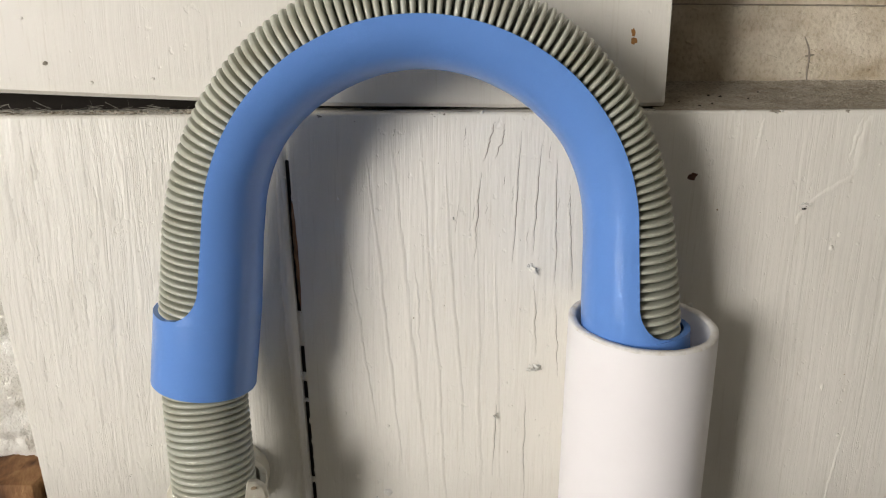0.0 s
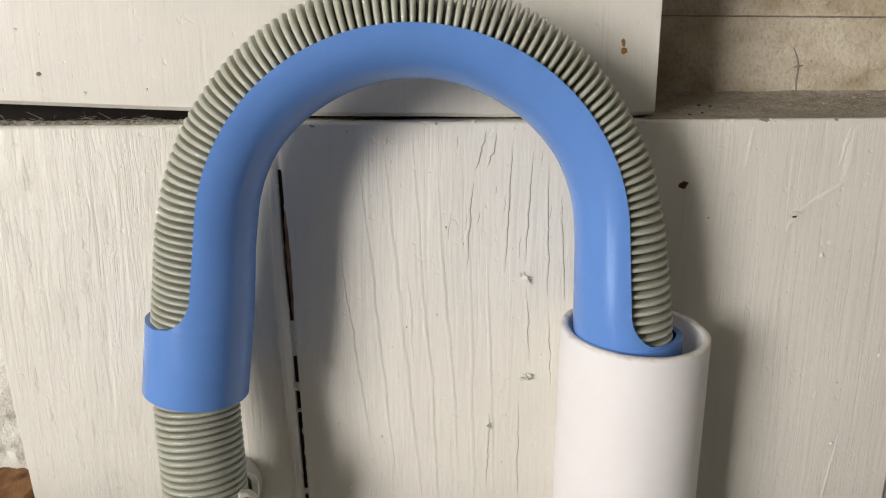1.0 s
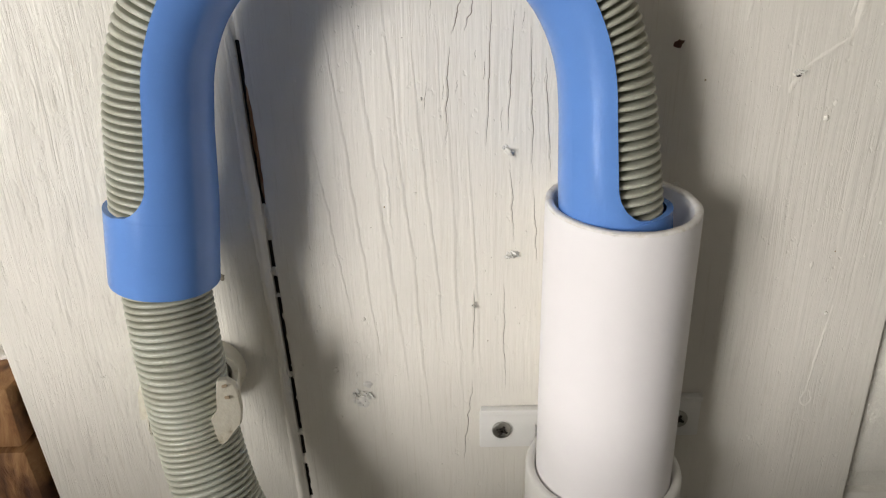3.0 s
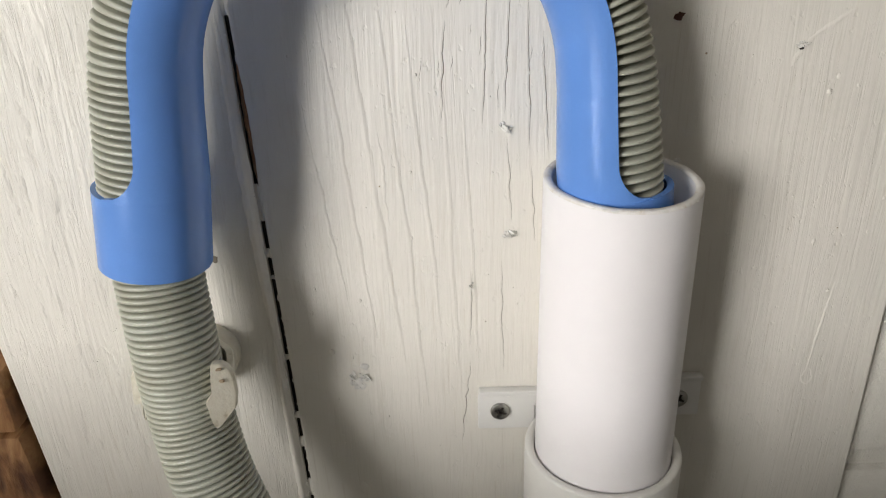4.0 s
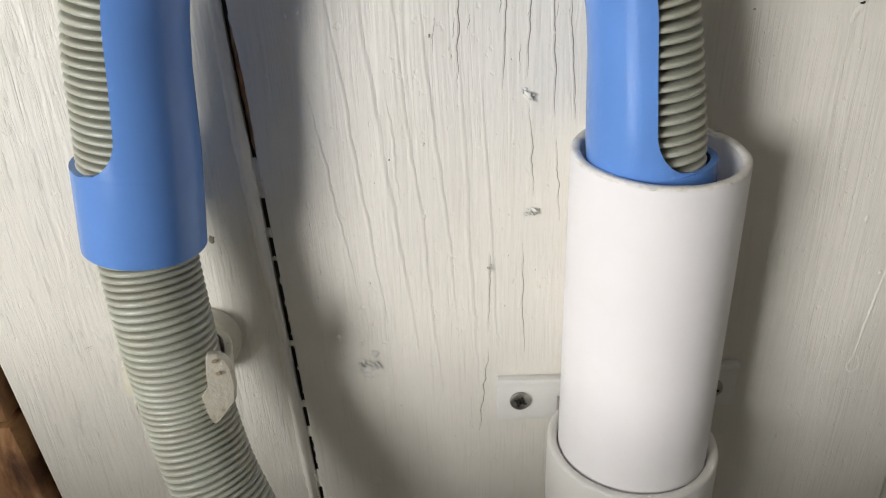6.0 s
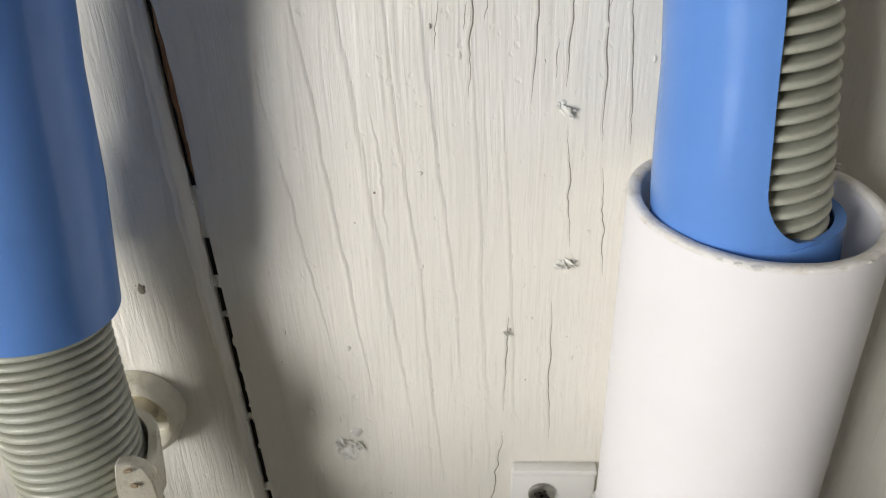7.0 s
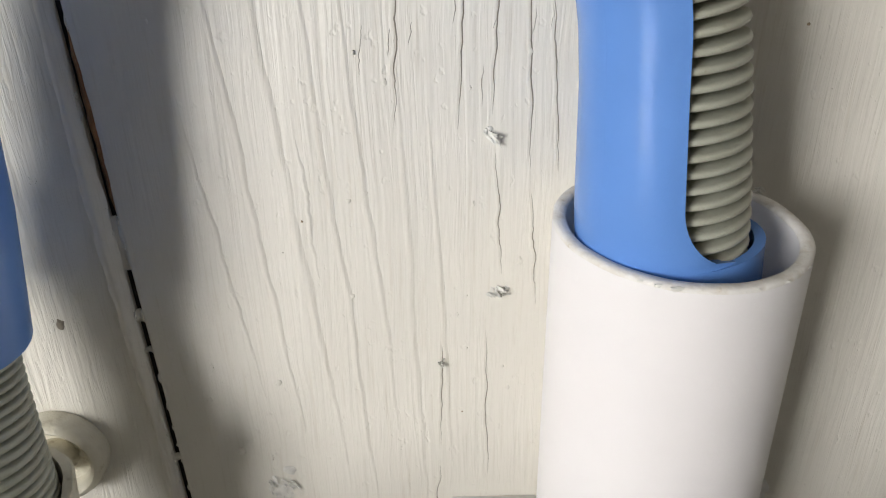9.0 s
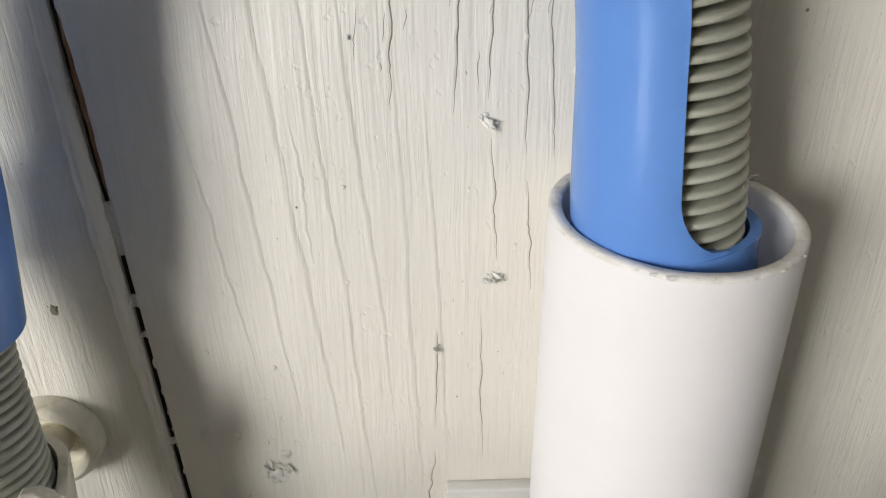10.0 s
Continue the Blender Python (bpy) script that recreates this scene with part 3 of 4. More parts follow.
def joint_dirt():
    """Dirt, crumbs and cobweb lying in the open joint and on the ledge."""
    bm = bmesh.new()
    for _ in range(330):
        x, f = random.uniform(0.0690, 0.20), random.random() ** 0.7
        s = random.uniform(0.00015, 0.0006)
        z = top_z(x) + 0.0034 * f + 0.0002
        y = FRONT + 0.004 + f * 0.055
        p = [bm.verts.new((x + random.uniform(-1, 1) * s * 1.6, y + random.uniform(-1, 1) * s * 1.6, z + random.uniform(0, 1) * s)) for _ in range(4)]
        for i, j, k in ((0, 1, 2), (0, 1, 3), (1, 2, 3), (0, 2, 3)):
            bm.faces.new((p[i], p[j], p[k]))
    tagged(finish("ledge_crumbs", bm, M_web, smooth=False), "pale crumbs and grit lying on the dusty ledge", "debris", kind="stuff")
    bm = bmesh.new()
    for x, f, s in ((0.0905, 0.55, 0.0009), (0.0935, 0.50, 0.0008), (0.0860, 0.2, 0.0006), (0.0805, 0.1, 0.0009), (0.0770, 0.3, 0.0005), (0.1010, 0.4, 0.0005), (0.110, 0.7, 0.0006)):
        pebble(bm, x, FRONT + 0.004 + f * 0.05, top_z(x) + 0.0034 * f + 0.0003, s * 0.65, s * 0.65, s * 0.4, 0.6)
    tagged(finish("dark_grit", bm, M_dark), "small black droppings of dirt on the dusty ledge", "debris", kind="stuff")
    bm = bmesh.new()
    for _ in range(240):
        x = random.uniform(-0.19, -0.045)
        z = top_z(x)
        y = FRONT + random.uniform(0.004, 0.020)
        w = random.uniform(0.00002, 0.00008)
        dx, dy, dz = random.uniform(-0.006, 0.006), random.uniform(-0.003, 0.004), random.uniform(0.0, 0.0022) * (0.4 if random.random() < 0.7 else 1.6)
        a, b = Vector((x, y, z + random.uniform(-0.0002, 0.0006))), Vector((x + dx, y + dy, z + dz))
        m = (a + b) / 2 + Vector((0, 0, random.uniform(-0.0006, 0.0006)))
        r = [[bm.verts.new(p + Vector((0, 0, w * k))) for k in (-1, 1)] for p in (a, m, b)]
        for p, q in zip(r, r[1:]):
            bm.faces.new((p[0], q[0], q[1], p[1]))
    tagged(finish("joint_cobweb", bm, M_web, smooth=False), "dusty cobweb threads and fluff in the open joint", "cobweb", kind="stuff")
    bm = bmesh.new()
    for _ in range(260):
        x = random.uniform(-0.19, -0.045)
        r = random.uniform(0.0002, 0.0008)
        pebble(bm, x, FRONT + random.uniform(0.002, 0.012), top_z(x) + random.uniform(-0.0002, 0.0003), r * 1.5, r, r * 0.7, 0.8)
    tagged(finish("joint_fluff", bm, M_dust), "lumps of pale dust along the open joint", "dust", kind="stuff")
    # flaking paint and a line of dirt on the recess back
    bm = bmesh.new()
    for _ in range(90):
        x, z = random.uniform(0.07, 0.22), random.uniform(0.826, 0.87)
        a, l = random.choice((0.5, 0.7, 2.6, 0.1)) + random.uniform(-0.3, 0.3), random.uniform(0.001, 0.0045)
        yy = BACK + (0.0010 if z < 0.853 else 0.0040)
        strip(bm, [(x + math.cos(a) * l * k / 5, z + math.sin(a) * l * k / 5 * 0.8) for k in range(6)], random.uniform(0.0005, 0.0016), yy, random.uniform(0.0002, 0.0006))
    part("flaking_paint", bm, M_recess, wall, "flakes of old cream paint")["kind"] = "stuff"
    bm = bmesh.new()
    strip(bm, [(0.05 + 0.2 * k / 60, 0.8530 + 0.00004 * math.sin(k * 1.7)) for k in range(61)], 0.0006, BACK + 0.0008, 0.0003)
    part("dirt_line", bm, M_crack, wall, "line of brown dirt along a step")
    # a dry root-like stain on the recess back
    bm = bmesh.new()
    y = BACK + 0.0009
    strip(bm, [(0.1335 + 0.004 * f + 0.001 * math.sin(f * 5), 0.8420 - 0.0165 * f) for f in np.linspace(0, 1, 12)], 0.0009, y, 0.0004)
    strip(bm, [(0.1345 + 0.0034 * f, 0.8350 + 0.0006 * f) for f in np.linspace(0, 1, 6)], 0.0007, y, 0.0003)
    part("crack_line", bm, M_crack, wall, "dark branching crack")


joint_dirt()

# ---- the standpipe, its fitting and its saddle ----
PX, PY, PR = 0.0598, 0.2028, 0.0213
RIM = 0.7620


def rim_tilt(a):
    """The saw cut is not square: lower in front and to one side."""
    return 0.0003 * math.cos(a + 2.4) - 0.0003 * math.cos(a) + 0.0014 * math.sin(a) - 0.0003


def standpipe():
    ob = thing("standpipe", None, "white plastic standpipe with a roughly sawn open rim", "pipe")

    def wob(a, i):
        n = noise.noise((math.cos(a) * 4, math.sin(a) * 4, 0.3))
        return n * 0.00005, n * 0.00018 + rim_tilt(a)

    def only_top(a, i):
        return wob(a, i) if i in (2, 3) else (0, 0)
    t = 0.0023
    prof = [(PR, 0.655), (PR, 0.74), (PR, RIM - 0.0009), (PR - t, RIM - 0.0009), (PR - t, 0.74), (PR - t, 0.655)]
    part("tube", lathe(bmesh.new(), prof, (PX, PY, 0), 224, wob=only_top), M_pvc, ob, sharp=50)
    prof = [(PR, RIM - 0.0009), (PR, RIM - 0.0004), (PR - 0.0004, RIM), (PR - t + 0.0005, RIM), (PR - t, RIM - 0.0005), (PR - t, RIM - 0.0009)]
    part("sawn_rim", lathe(bmesh.new(), prof, (PX, PY, 0), 224, wob=wob), M_rim, ob, "rough, slightly dirty sawn edge", 60)
    # saw burrs on the rim
    for k, (deg, s) in enumerate(((253, 0.0008), (246, 0.0006), (239, 0.0005), (32, 0.0009), (300, 0.0005), (318, 0.0004), (285, 0.0004))):
        a = radians(deg)
        r = PR - 0.0001
        z = RIM - 0.0005 + rim_tilt(a)
        bm = bmesh.new()
        if deg == 32:
            flake(bm, 0, 0, 0.0022, 0, 3, 0.0008)
            bmesh.ops.translate(bm, verts=bm.verts, vec=(PX + r * math.cos(a), PY + r * math.sin(a), z + 0.0010))
        else:
            pebble(bm, PX + r * math.cos(a), PY + r * math.sin(a), z, s * 1.5, s * 0.4, s * 0.55, 0.6)
        part("burr", bm, M_pvc_warm, ob, "ragged saw burr")
    return ob


standpipe()


def fitting():
    ob = thing("waste_fitting", None, "white plastic solvent-weld socket holding the standpipe", "pipe fitting")
    R = 0.0246
    top = 0.6718
    prof = [(PR + 0.0003, 0.6440), (PR + 0.0003, top - 0.0012), (PR + 0.0009, top - 0.0003), (PR + 0.0015, top), (R - 0.0008, top), (R - 0.0002, top - 0.0003), (R, top - 0.001),
            (R, 0.6470), (R - 0.0006, 0.6450), (R - 0.0022, 0.6440)]
    part("socket", lathe(bmesh.new(), prof, (PX, PY, 0), 96), M_pvc_warm, ob, sharp=50)
    prof = [(0.0190, 0.06), (0.0190, 0.655), (0.0203, 0.655), (0.0222, 0.6440), (0.0218, 0.635), (0.0218, 0.06)]
    part("lower_tube", lathe(bmesh.new(), prof, (PX, PY, 0), 96), M_pvc_warm, ob, sharp=50)
    prof = [(0.0190, 0.0), (0.0190, 0.06), (0.027, 0.06), (0.030, 0.055), (0.030, 0.0)]
    part("foot_socket", lathe(bmesh.new(), prof, (PX, PY, 0), 64), M_pvc_warm, ob, sharp=50)
    bm = bmesh.new()
    pebble(bm, PX - 0.0075, PY - 0.0232, top - 0.0052, 0.0003, 0.0003, 0.0004)
    part("speck", bm, M_dark, ob)
    return ob


fitting()


def screw(name, x, y, z, r, parent, turn=0.5):
    """A countersunk cross-head screw that faces the room."""
    bm = bmesh.new()
    prof = [(0.0001, 0.0008), (r * 0.30, 0.0006), (r * 0.42, 0.0), (r * 0.80, 0.0), (r * 0.95, 0.0003), (r, 0.0008), (r * 0.8, 0.0026), (0.0001, 0.0027)]
    lathe(bm, prof, (0, 0, 0), 32, "Y")
    s = part(name, bm, M_steel, parent, "cross-head zinc screw", 35)
    s.location = (x, y - 0.0012, z)
    s.rotation_euler = (0, turn, 0)
    bm = bmesh.new()
    for k in range(2):
        a, b = (r * 0.62, r * 0.13) if k == 0 else (r * 0.13, r * 0.62)
        box(bm, -a, a, -0.00005, 0.0010, -b, b)
    part("cross_slot", bm, M_dark, s)
    return s


def saddle():
    """The two-screw pipe saddle behind the standpipe."""
    ob = thing("pipe_saddle", None, "white plastic pipe saddle screwed to the board behind the standpipe", "pipe clip")
    for sx, (xa, xb) in ((-1, (0.0212, 0.0420)), (1, (0.0764, 0.0972))):
        za, zb = (0.6630, 0.6777) if sx < 0 else (0.6665, 0.6815)
        bm = box(bmesh.new(), xa, xb, FRONT - 0.0022, FRONT, za, zb, 0.0006, 2)
        ear = part("ear", bm, M_saddle, ob)
        bm = box(bmesh.new(), xa + 0.0003, xb, FRONT - 0.0034, FRONT, zb - 0.0003, zb + 0.0016, 0.0005, 2)
        part("rib", bm, M_saddle, ear)
        screw("screw", 0.0288 if sx < 0 else 0.0895, FRONT - 0.0022, 0.6708 if sx < 0 else 0.674, 0.0034, ear, 0.4)
    bm = bmesh.new()
    rows = []
    for k in range(33):
        a = math.pi * (0.16 + 0.68 * k / 32)
        r0, r1 = PR + 0.0002, PR + 0.0024
        rows.append([bm.verts.new((PX + r * math.cos(a), PY + r * math.sin(a) * (FRONT - 0.001 - PY) / (PR + 0.0026), z)) for r, z in ((r0, 0.6745), (r1, 0.6745), (r1, 0.680), (r0, 0.680))])
    for p, q in zip(rows, rows[1:]):
        for i in range(4):
            j = (i + 1) % 4
            bm.faces.new((p[i], q[i], q[j], p[j]))
    part("strap", bm, M_saddle, ob)
    return ob


saddle()

# ---- the hose and its hook ----
HY = 0.1998                      # depth of the right leg


def depth_at(x):
    """The hook's plane comes forward towards its left leg."""
    return HY + 0.008 * (x - 0.0545)


ARC_X, ARC_Z, ARC_R = -0.0042, 0.7891, 0.0576
SPLAY = {-1: radians(7.2), 1: radians(4.5)}
HOOK_R, HOSE_R = 0.0149, 0.0128


def leg_point(side, z):
    """A point of a leg's middle line below the arch; side is -1 for the left and 1 for the right leg."""
    lean = SPLAY[side]
    za = ARC_Z + ARC_R * math.sin(lean)
    x = ARC_X + side * (ARC_R * math.cos(lean) + (za - z) * math.tan(lean))
    return Vector((x, depth_at(x), z))


def arch_line(z_left, z_right, step):
    """The middle line of the hook, from its left foot over the arch to its right foot."""
    out = []
    za = ARC_Z + ARC_R * math.sin(SPLAY[-1])
    n = max(2, int((za - z_left) / step))
    out += [leg_point(-1, z_left + (za - z_left) * i / n) for i in range(n)]
    sweep = math.pi - SPLAY[-1] - SPLAY[1]
    n = int(ARC_R * sweep / step)
    for i in range(n + 1):
        a = math.pi - SPLAY[-1] - sweep * i / n
        x = ARC_X + ARC_R * math.cos(a)
        out.append(Vector((x, depth_at(x), ARC_Z + ARC_R * math.sin(a))))
    za = ARC_Z + ARC_R * math.sin(SPLAY[1])
    n = max(2, int((za - z_right) / step))
    out += [leg_point(1, za + (z_right - za) * i / n) for i in range(1, n + 1)]
    return out


def frames_along(line):
    """Point, forward, inward (towards the arch's middle) and crossways for each point of a line."""
    out = []
    for i, p in enumerate(line):
        t = (line[min(i + 1, len(line) - 1)] - line[max(i - 1, 0)]).normalized()
        side = Vector((0.008, -1, 0))
        side = (side - t * side.dot(t)).normalized()
        out.append((p, t, t.cross(side).normalized(), side))
    return out


def hook_radius(p):
    """A little slimmer on the standpipe's side and at the arch's shoulders."""
    up = p.z - ARC_Z
    over = min(1, max(0, (up + 0.022) / 0.02)) * min(1, max(0, (0.052 - up) / 0.022))
    return HOOK_R - 0.0009 * min(1, max(0, (p.x + 0.06) / 0.115)) - 0.0010 * over


def shell(bm, rows, spans, t, segs, closed, bulge=0.0):
    """A curved wall of thickness t along rows of frames; spans: half of the angle covered, from the inward side; bulge: how far the outward side swells."""
    grid = []
    for (p, _, inn, side), half in zip(rows, spans):
        outer, inner = [], []
        R = hook_radius(p)
        for k in range(segs if closed else segs + 1):
            a = -half + 2 * half * k / segs
            d = inn * math.cos(a) * (1 if math.cos(a) > 0 else 1 + bulge / R) + side * math.sin(a)
            outer.append(bm.verts.new(p + d * R))
            inner.append(bm.verts.new(p + d * (R - t)))
        grid.append((outer, inner))
    n = len(grid[0][0])
    for (o1, i1), (o2, i2) in zip(grid, grid[1:]):
        for k in range(n if closed else n - 1):
            m = (k + 1) % n
            bm.faces.new((o1[k], o1[m], o2[m], o2[k]))
            bm.faces.new((i1[k], i2[k], i2[m], i1[m]))
        if not closed:
            bm.faces.new((o1[0], o2[0], i2[0], i1[0]))
            bm.faces.new((o1[-1], i1[-1], i2[-1], o2[-1]))
    for o, i in (grid[0], grid[-1]):
        for k in range(n if closed else n - 1):
            m = (k + 1) % n
            bm.faces.new((o[k], i[k], i[m], o[m]))
    return bm


def hook():
    ob = thing("hose_hook", None, "bright blue plastic U-shaped hose hook, hung in the standpipe", "hose hook")
    zl, zr = 0.7646, 0.7605
    half = radians(87)
    wide = HOOK_R * (math.pi - half)
    rad = 0.0105
    line = arch_line(zl, zr, 0.0011)
    rows = frames_along(line)
    dist = [0.0]
    for a, b in zip(line, line[1:]):
        dist.append(dist[-1] + (b - a).length)
    spans = []
    for d in dist:
        d = min(d, dist[-1] - d)
        gap = wide if d >= rad else wide - rad + math.sqrt(max(0, rad ** 2 - (rad - d) ** 2))
        spans.append(math.pi - gap / HOOK_R)
    part("channel", shell(bmesh.new(), rows, spans, 0.0015, 56, False), M_blue, ob, sharp=45)
    bm = bmesh.new()
    sect = []
    for (p, _, inn, side) in rows[2:-2]:
        ring = []
        for da, dr in ((-0.045, -0.0001), (0.0, 0.00006), (0.045, -0.0001)):
            a = radians(34) + da
            ring.append(bm.verts.new(p + (inn * math.cos(a) + side * math.sin(a)) * (hook_radius(p) + dr)))
        sect.append(ring)
    for p, q in zip(sect, sect[1:]):
        for i in range(2):
            bm.faces.new((p[i], p[i + 1], q[i + 1], q[i]))
    part("mould_line", bm, M_blue, ob)
    for side, z0, z1, bulge in ((-1, zl, 0.7432, 0.0), (1, zr, 0.7380, 0.0026)):
        pts = [leg_point(side, z0 + (z1 - z0) * i / 12) for i in range(13)]
        part("collar", shell(bmesh.new(), frames_along(pts), [math.pi] * 13, 0.0015, 72, True, bulge), M_blue, ob, "closed blue plastic ring", 45)
    return ob


hook()


def spline(pts, step):
    """A smooth line through points, resampled evenly."""
    fine = []
    for i in range(len(pts) - 1):
        p0, p1, p2, p3 = (Vector(pts[max(0, min(len(pts) - 1, i + k))]) for k in (-1, 0, 1, 2))
        for k in range(40):
            u = k / 40
            fine.append(0.5 * (2 * p1 + (p2 - p0) * u + (2 * p0 - 5 * p1 + 4 * p2 - p3) * u ** 2 + (3 * p1 - p0 - 3 * p2 + p3) * u ** 3))
    fine.append(Vector(pts[-1]))
    return resample(fine, step)


def resample(fine, step):
    out, need = [fine[0]], step
    for a, b in zip(fine, fine[1:]):
        l = (b - a).length
        while l >= need and l > 0:
            a = a + (b - a) * (need / l)
            out.append(a)
            l = (b - a).length
            need = step
        need -= l
    return out


def hose():
    foot = [(0.34, 0.13, 0.014), (0.27, 0.14, 0.018), (0.18, 0.16, 0.10), (0.11, 0.180, 0.30), (0.030, 0.188, 0.48), (-0.0276, 0.1831, 0.5932), (-0.0448, 0.1849, 0.6297),
            (-0.0505, 0.1834, 0.6467), (-0.0554, 0.1857, 0.6616), (-0.0608, 0.1892, 0.6766), (-0.0651, 0.1938, 0.6965), (-0.0667, 0.1955, 0.7210)]
    low = [Vector(p) for p in foot] + [leg_point(-1, z) for z in (0.744, 0.766)]
    za = ARC_Z + ARC_R * 0.1
    up = resample(arch_line(0.767, 0.745, 0.001)[1:], 0.0005)
    first = next(i for i, p in enumerate(up) if p.z > za)
    last = next(i for i, p in enumerate(up) if i > first and p.z < za)
    tail = [Vector((PX + 0.0002, 0.2, z)) for z in (0.73, 0.715, 0.70)]
    per = 16
    line = []
    # ribs lie close together below the hook and on its legs, and are drawn apart over the arch
    for piece, pitch in ((spline([tuple(p) for p in low], 0.001), 0.0020), (up[:first], 0.0021), (up[first:last], 0.00215), (up[last:] + tail, 0.0025)):
        got = resample(line[-1:] + piece, pitch / per)[1 if line else 0:]
        line += got[:len(got) // per * per]
    rows = frames_along(line)
    segs = 48
    verts, faces = [], []
    for i, (p, _, inn, side) in enumerate(rows):
        f = (i % per) / per
        over = min(1.0, max(0.0, (p.z - ARC_Z) / 0.02))                      # 1 over the arch
        low = p.z < 0.755 and p.x < 0
        east = min(1.0, max(0.0, (p.x + 0.02) / 0.04))                       # 1 on the standpipe's side
        gap, crown = (0.20, 0.00045) if low else (0.36 + 0.10 * east - 0.08 * over, 0.0004)      # the groove's share of a rib, the roundness of its crown
        u = abs(2 * f - 1) / (1 - gap)
        thick = HOSE_R - 0.0006 if low else HOSE_R - 0.0004 * east
        r = thick - (0.0058 if u > 1 else crown * u ** 2 + 0.0009 * u ** 8)
        right = 0.0015 - 0.0027 * min(1.0, max(0.0, (p.z - 0.765) / 0.035)) + 0.0012 * min(1.0, max(0.0, (p.z - 0.815) / 0.025))
        drift = 0.0008 * (1 - over) * (1 - east) + right * east
        p = p - inn * (0.0 if low else drift)
        squash = 0.16 * min(1.0, max(0.0, (p.z - ARC_Z) / 0.035))      # the bent hose goes oval over the arch
        for k in range(segs):
            a = 2 * math.pi * k / segs
            c = math.cos(a)
            verts.append(p + (inn * (c * (1 - 0.09 * over) if c > 0 else c * (1 - squash)) + side * math.sin(a)) * r)
    for i in range(len(rows) - 1):
        for k in range(segs):
            m = (k + 1) % segs
            faces.append((i * segs + k, i * segs + m, (i + 1) * segs + m, (i + 1) * segs + k))
    me = bpy.data.meshes.new("drain_hose")
    me.from_pydata(verts, [], faces)
    me.materials.append(M_hose)
    me.polygons.foreach_set("use_smooth", [True] * len(me.polygons))
    me.set_sharp_from_angle(angle=radians(38))
    return tagged(new("drain_hose", me), "grey ribbed plastic drain hose bent over a blue hook", "hose")


hose()


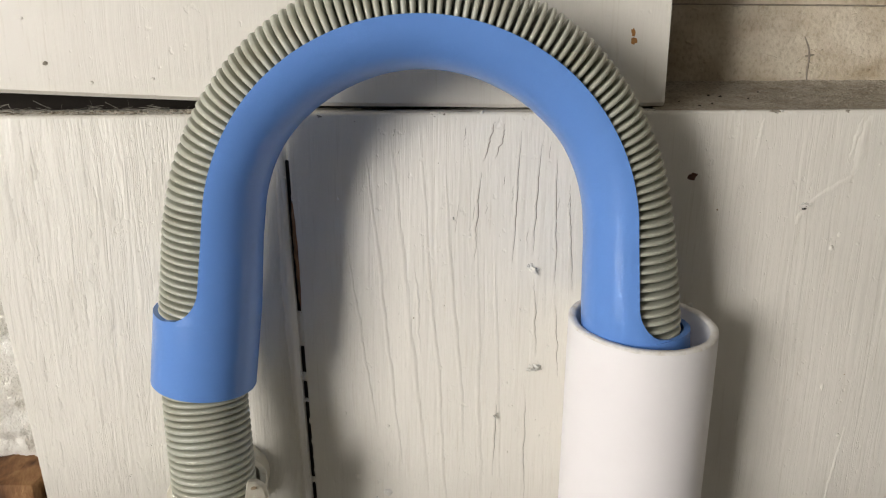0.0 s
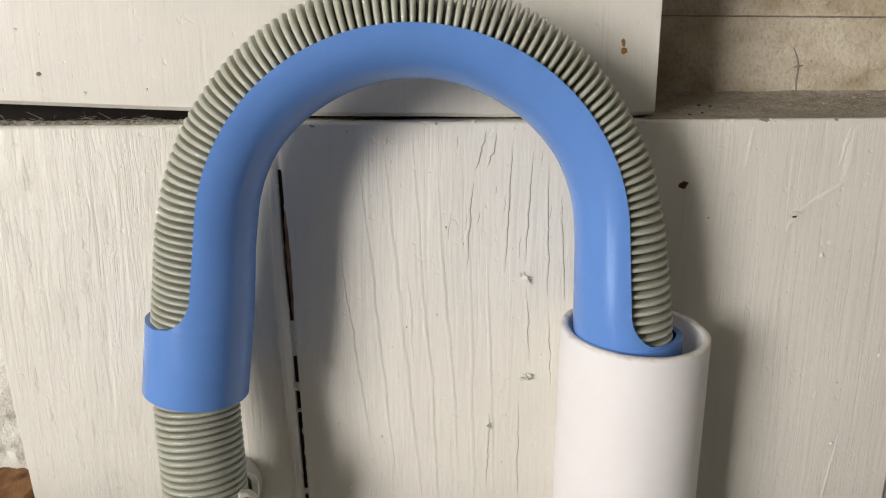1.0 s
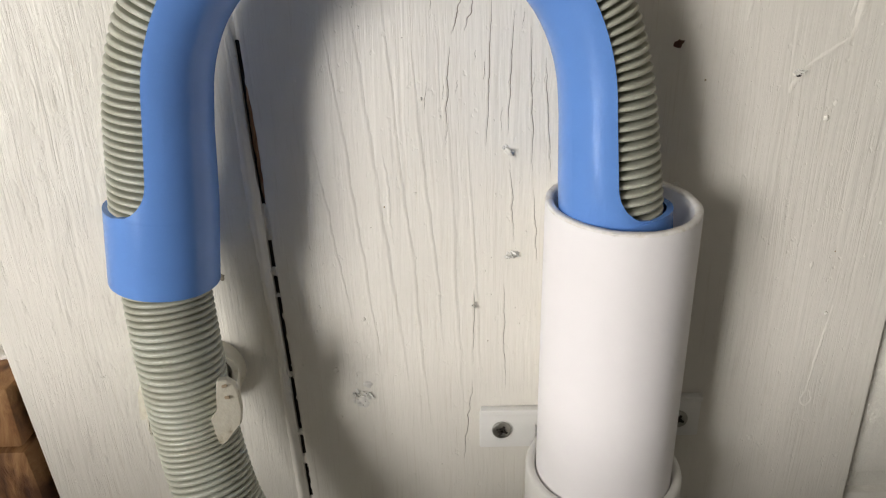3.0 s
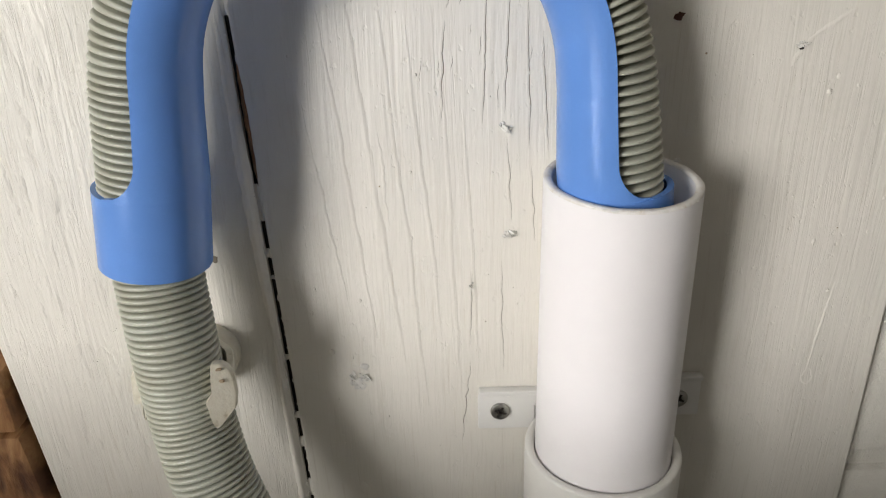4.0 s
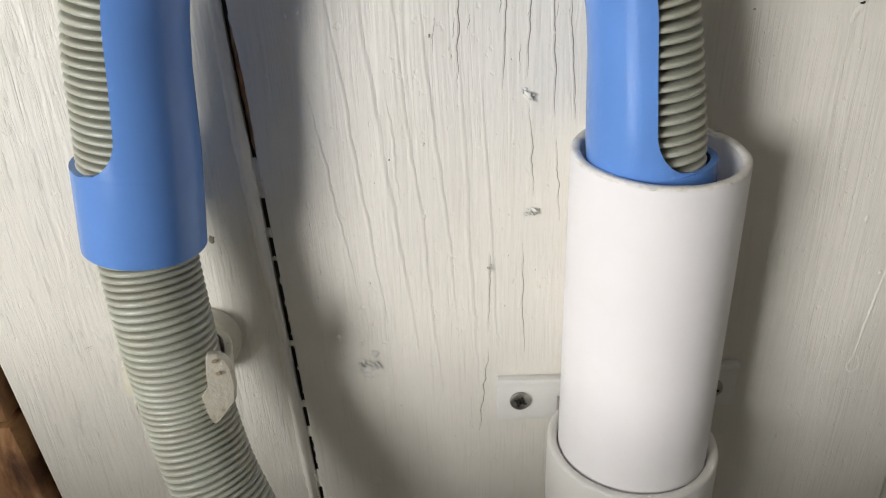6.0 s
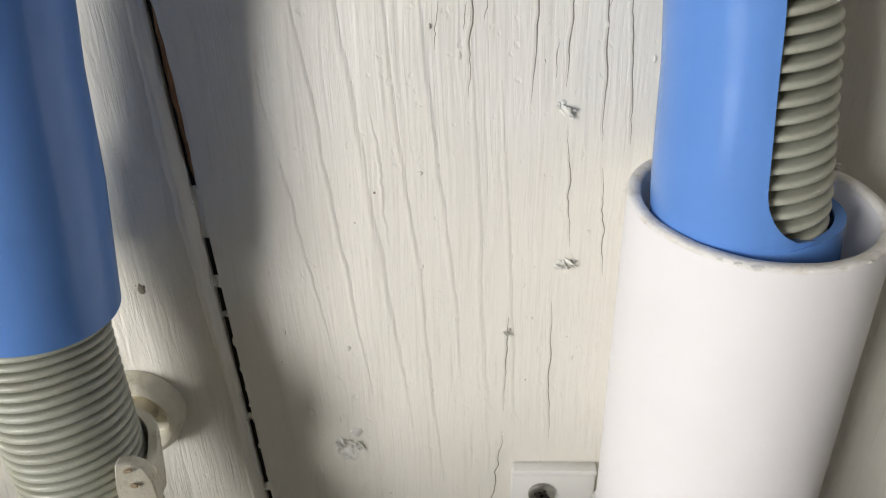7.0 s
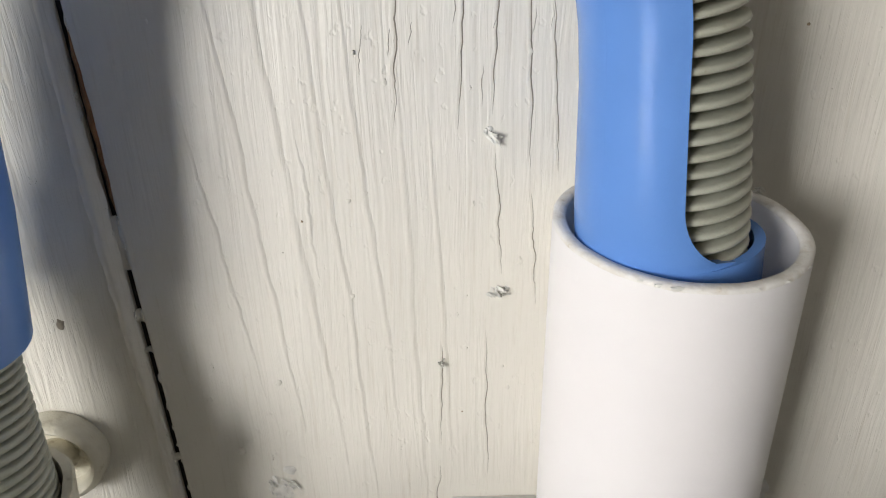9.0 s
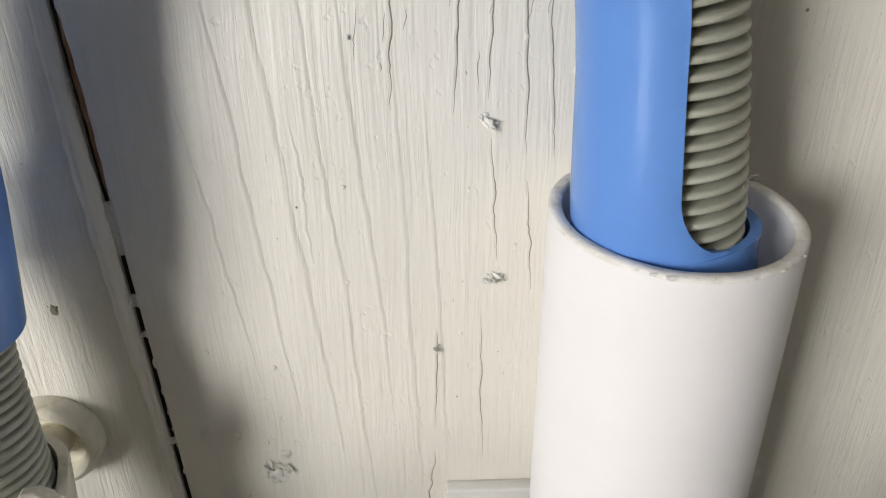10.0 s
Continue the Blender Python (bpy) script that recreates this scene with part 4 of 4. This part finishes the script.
def hose_clip():
    """The painted wall clip that holds the hose: a cup on the board, a stem and an open jaw."""
    ob = thing("hose_clip", None, "cream-painted plastic wall clip gripping the ribbed hose", "hose clip")
    x, z = -0.0680, 0.6972
    prof = [(0.0001, 0.2248), (0.0108, 0.2248), (0.0108, 0.2205), (0.0103, 0.2192), (0.0092, 0.2188), (0.0082, 0.2196), (0.0074, 0.2226), (0.0001, 0.2230)]
    part("cup", lathe(bmesh.new(), prof, (x, 0, z), 64, "Y"), M_clip, ob, sharp=50)
    bm = bmesh.new()
    lathe(bm, [(0.0001, 0.2238), (0.0046, 0.2238), (0.0040, 0.2105), (0.0001, 0.2100)], (0, 0, 0), 32, "Y")
    for v in bm.verts:
        v.co.x += x + 0.0008 * (0.2238 - v.co.y) / 0.026
        v.co.z += z + 0.0065 * (0.2238 - v.co.y) / 0.026
    part("stem", bm, M_clip, ob)
    jx, jy, jz = -0.0656, 0.1944, 0.7075
    bm = bmesh.new()
    R, t = HOSE_R - 0.0004, 0.0022
    rows = []
    n = 34
    for k in range(n + 1):
        f = k / n
        a = radians(-4) + radians(188) * f
        end = min(f, 1 - f)
        up = 0.0048 - 0.0030 * max(0, 1 - end / 0.16) ** 1.5
        dn = -0.0085 + 0.0010 * noise.noise((f * 14, 2, 3))
        flare = 0.0002 * max(0, 1 - end / 0.10)
        rows.append([bm.verts.new((jx + (r + flare) * math.cos(a) + 0.10 * h, jy + (r + flare) * math.sin(a), jz + h + 0.0004 * noise.noise((f * 20, r * 900, h * 900))))
                     for r, h in ((R, up), (R + t * 0.8, up), (R + t, up - 0.0006), (R + t, dn + 0.0006), (R + t * 0.8, dn), (R, dn))])
    for p, q in zip(rows, rows[1:]):
        for i in range(6):
            j = (i + 1) % 6
            bm.faces.new((p[i], q[i], q[j], p[j]))
    bm.faces.new(rows[0])
    bm.faces.new(rows[-1][::-1])
    part("jaw", bm, M_clip, ob, "open jaw with ragged painted ends", 50)
    outline = ((-0.0042, -0.0016), (-0.0034, -0.0026), (-0.0036, -0.0044), (-0.0030, -0.0050), (-0.0034, -0.0068), (-0.0026, -0.0080), (-0.0029, -0.0098), (-0.0020, -0.0108), (-0.0018, -0.0126), (-0.0002, -0.0112), (0.0008, -0.0098), (0.0012, -0.0082),
               (0.0034, -0.0062), (0.0038, -0.0010), (0.0032, 0.0056), (0.0022, 0.0094), (0.0004, 0.0116), (-0.0020, 0.0122), (-0.0024, 0.0060), (-0.0020, 0.0016))
    for side, wide in ((1, 1.0), (-1, 0.16)):
        bm = bmesh.new()
        ends = []
        for d in (0.0, 0.0024):
            ends.append([bm.verts.new((jx + side * (R + 0.0004 + u * wide + 0.0002 * noise.noise((u * 3000, v * 3000, d * 900))) + 0.07 * v, (jy - 0.0078 + d + 0.5 * u if side > 0 else jy - 0.001 + d), jz - 0.0014 + (v * 0.9 if side > 0 else 0.6 * v - 0.006))) for u, v in outline])
        bm.faces.new(ends[0])
        bm.faces.new(ends[1][::-1])
        for i in range(len(outline)):
            j = (i + 1) % len(outline)
            bm.faces.new((ends[0][i], ends[1][i], ends[1][j], ends[0][j]))
        bmesh.ops.bevel(bm, geom=list(bm.edges), offset=0.0003, segments=1, affect="EDGES")
        lip = part("lip", bm, M_clip, ob, "chipped cream lip", 30)
        if side > 0:
            # Two flat brown lumps: shade of the lip's notches, put in as colour.
            for u, v in ((-0.0004, 0.0098), (0.0002, 0.0054)):
                part("notch_shade", pebble(bmesh.new(), jx + R + 0.0004 + u + 0.07 * v, jy - 0.0078 + 0.5 * u, jz - 0.0014 + v * 0.9, 0.0012, 0.00025, 0.0006, 0.6), M_chip_shade, lip, "brown mark for the shade in a notch of the lip")
    return ob


hose_clip()
screw("screw", -0.1452, 0.2305, 0.6215, 0.003, wall)
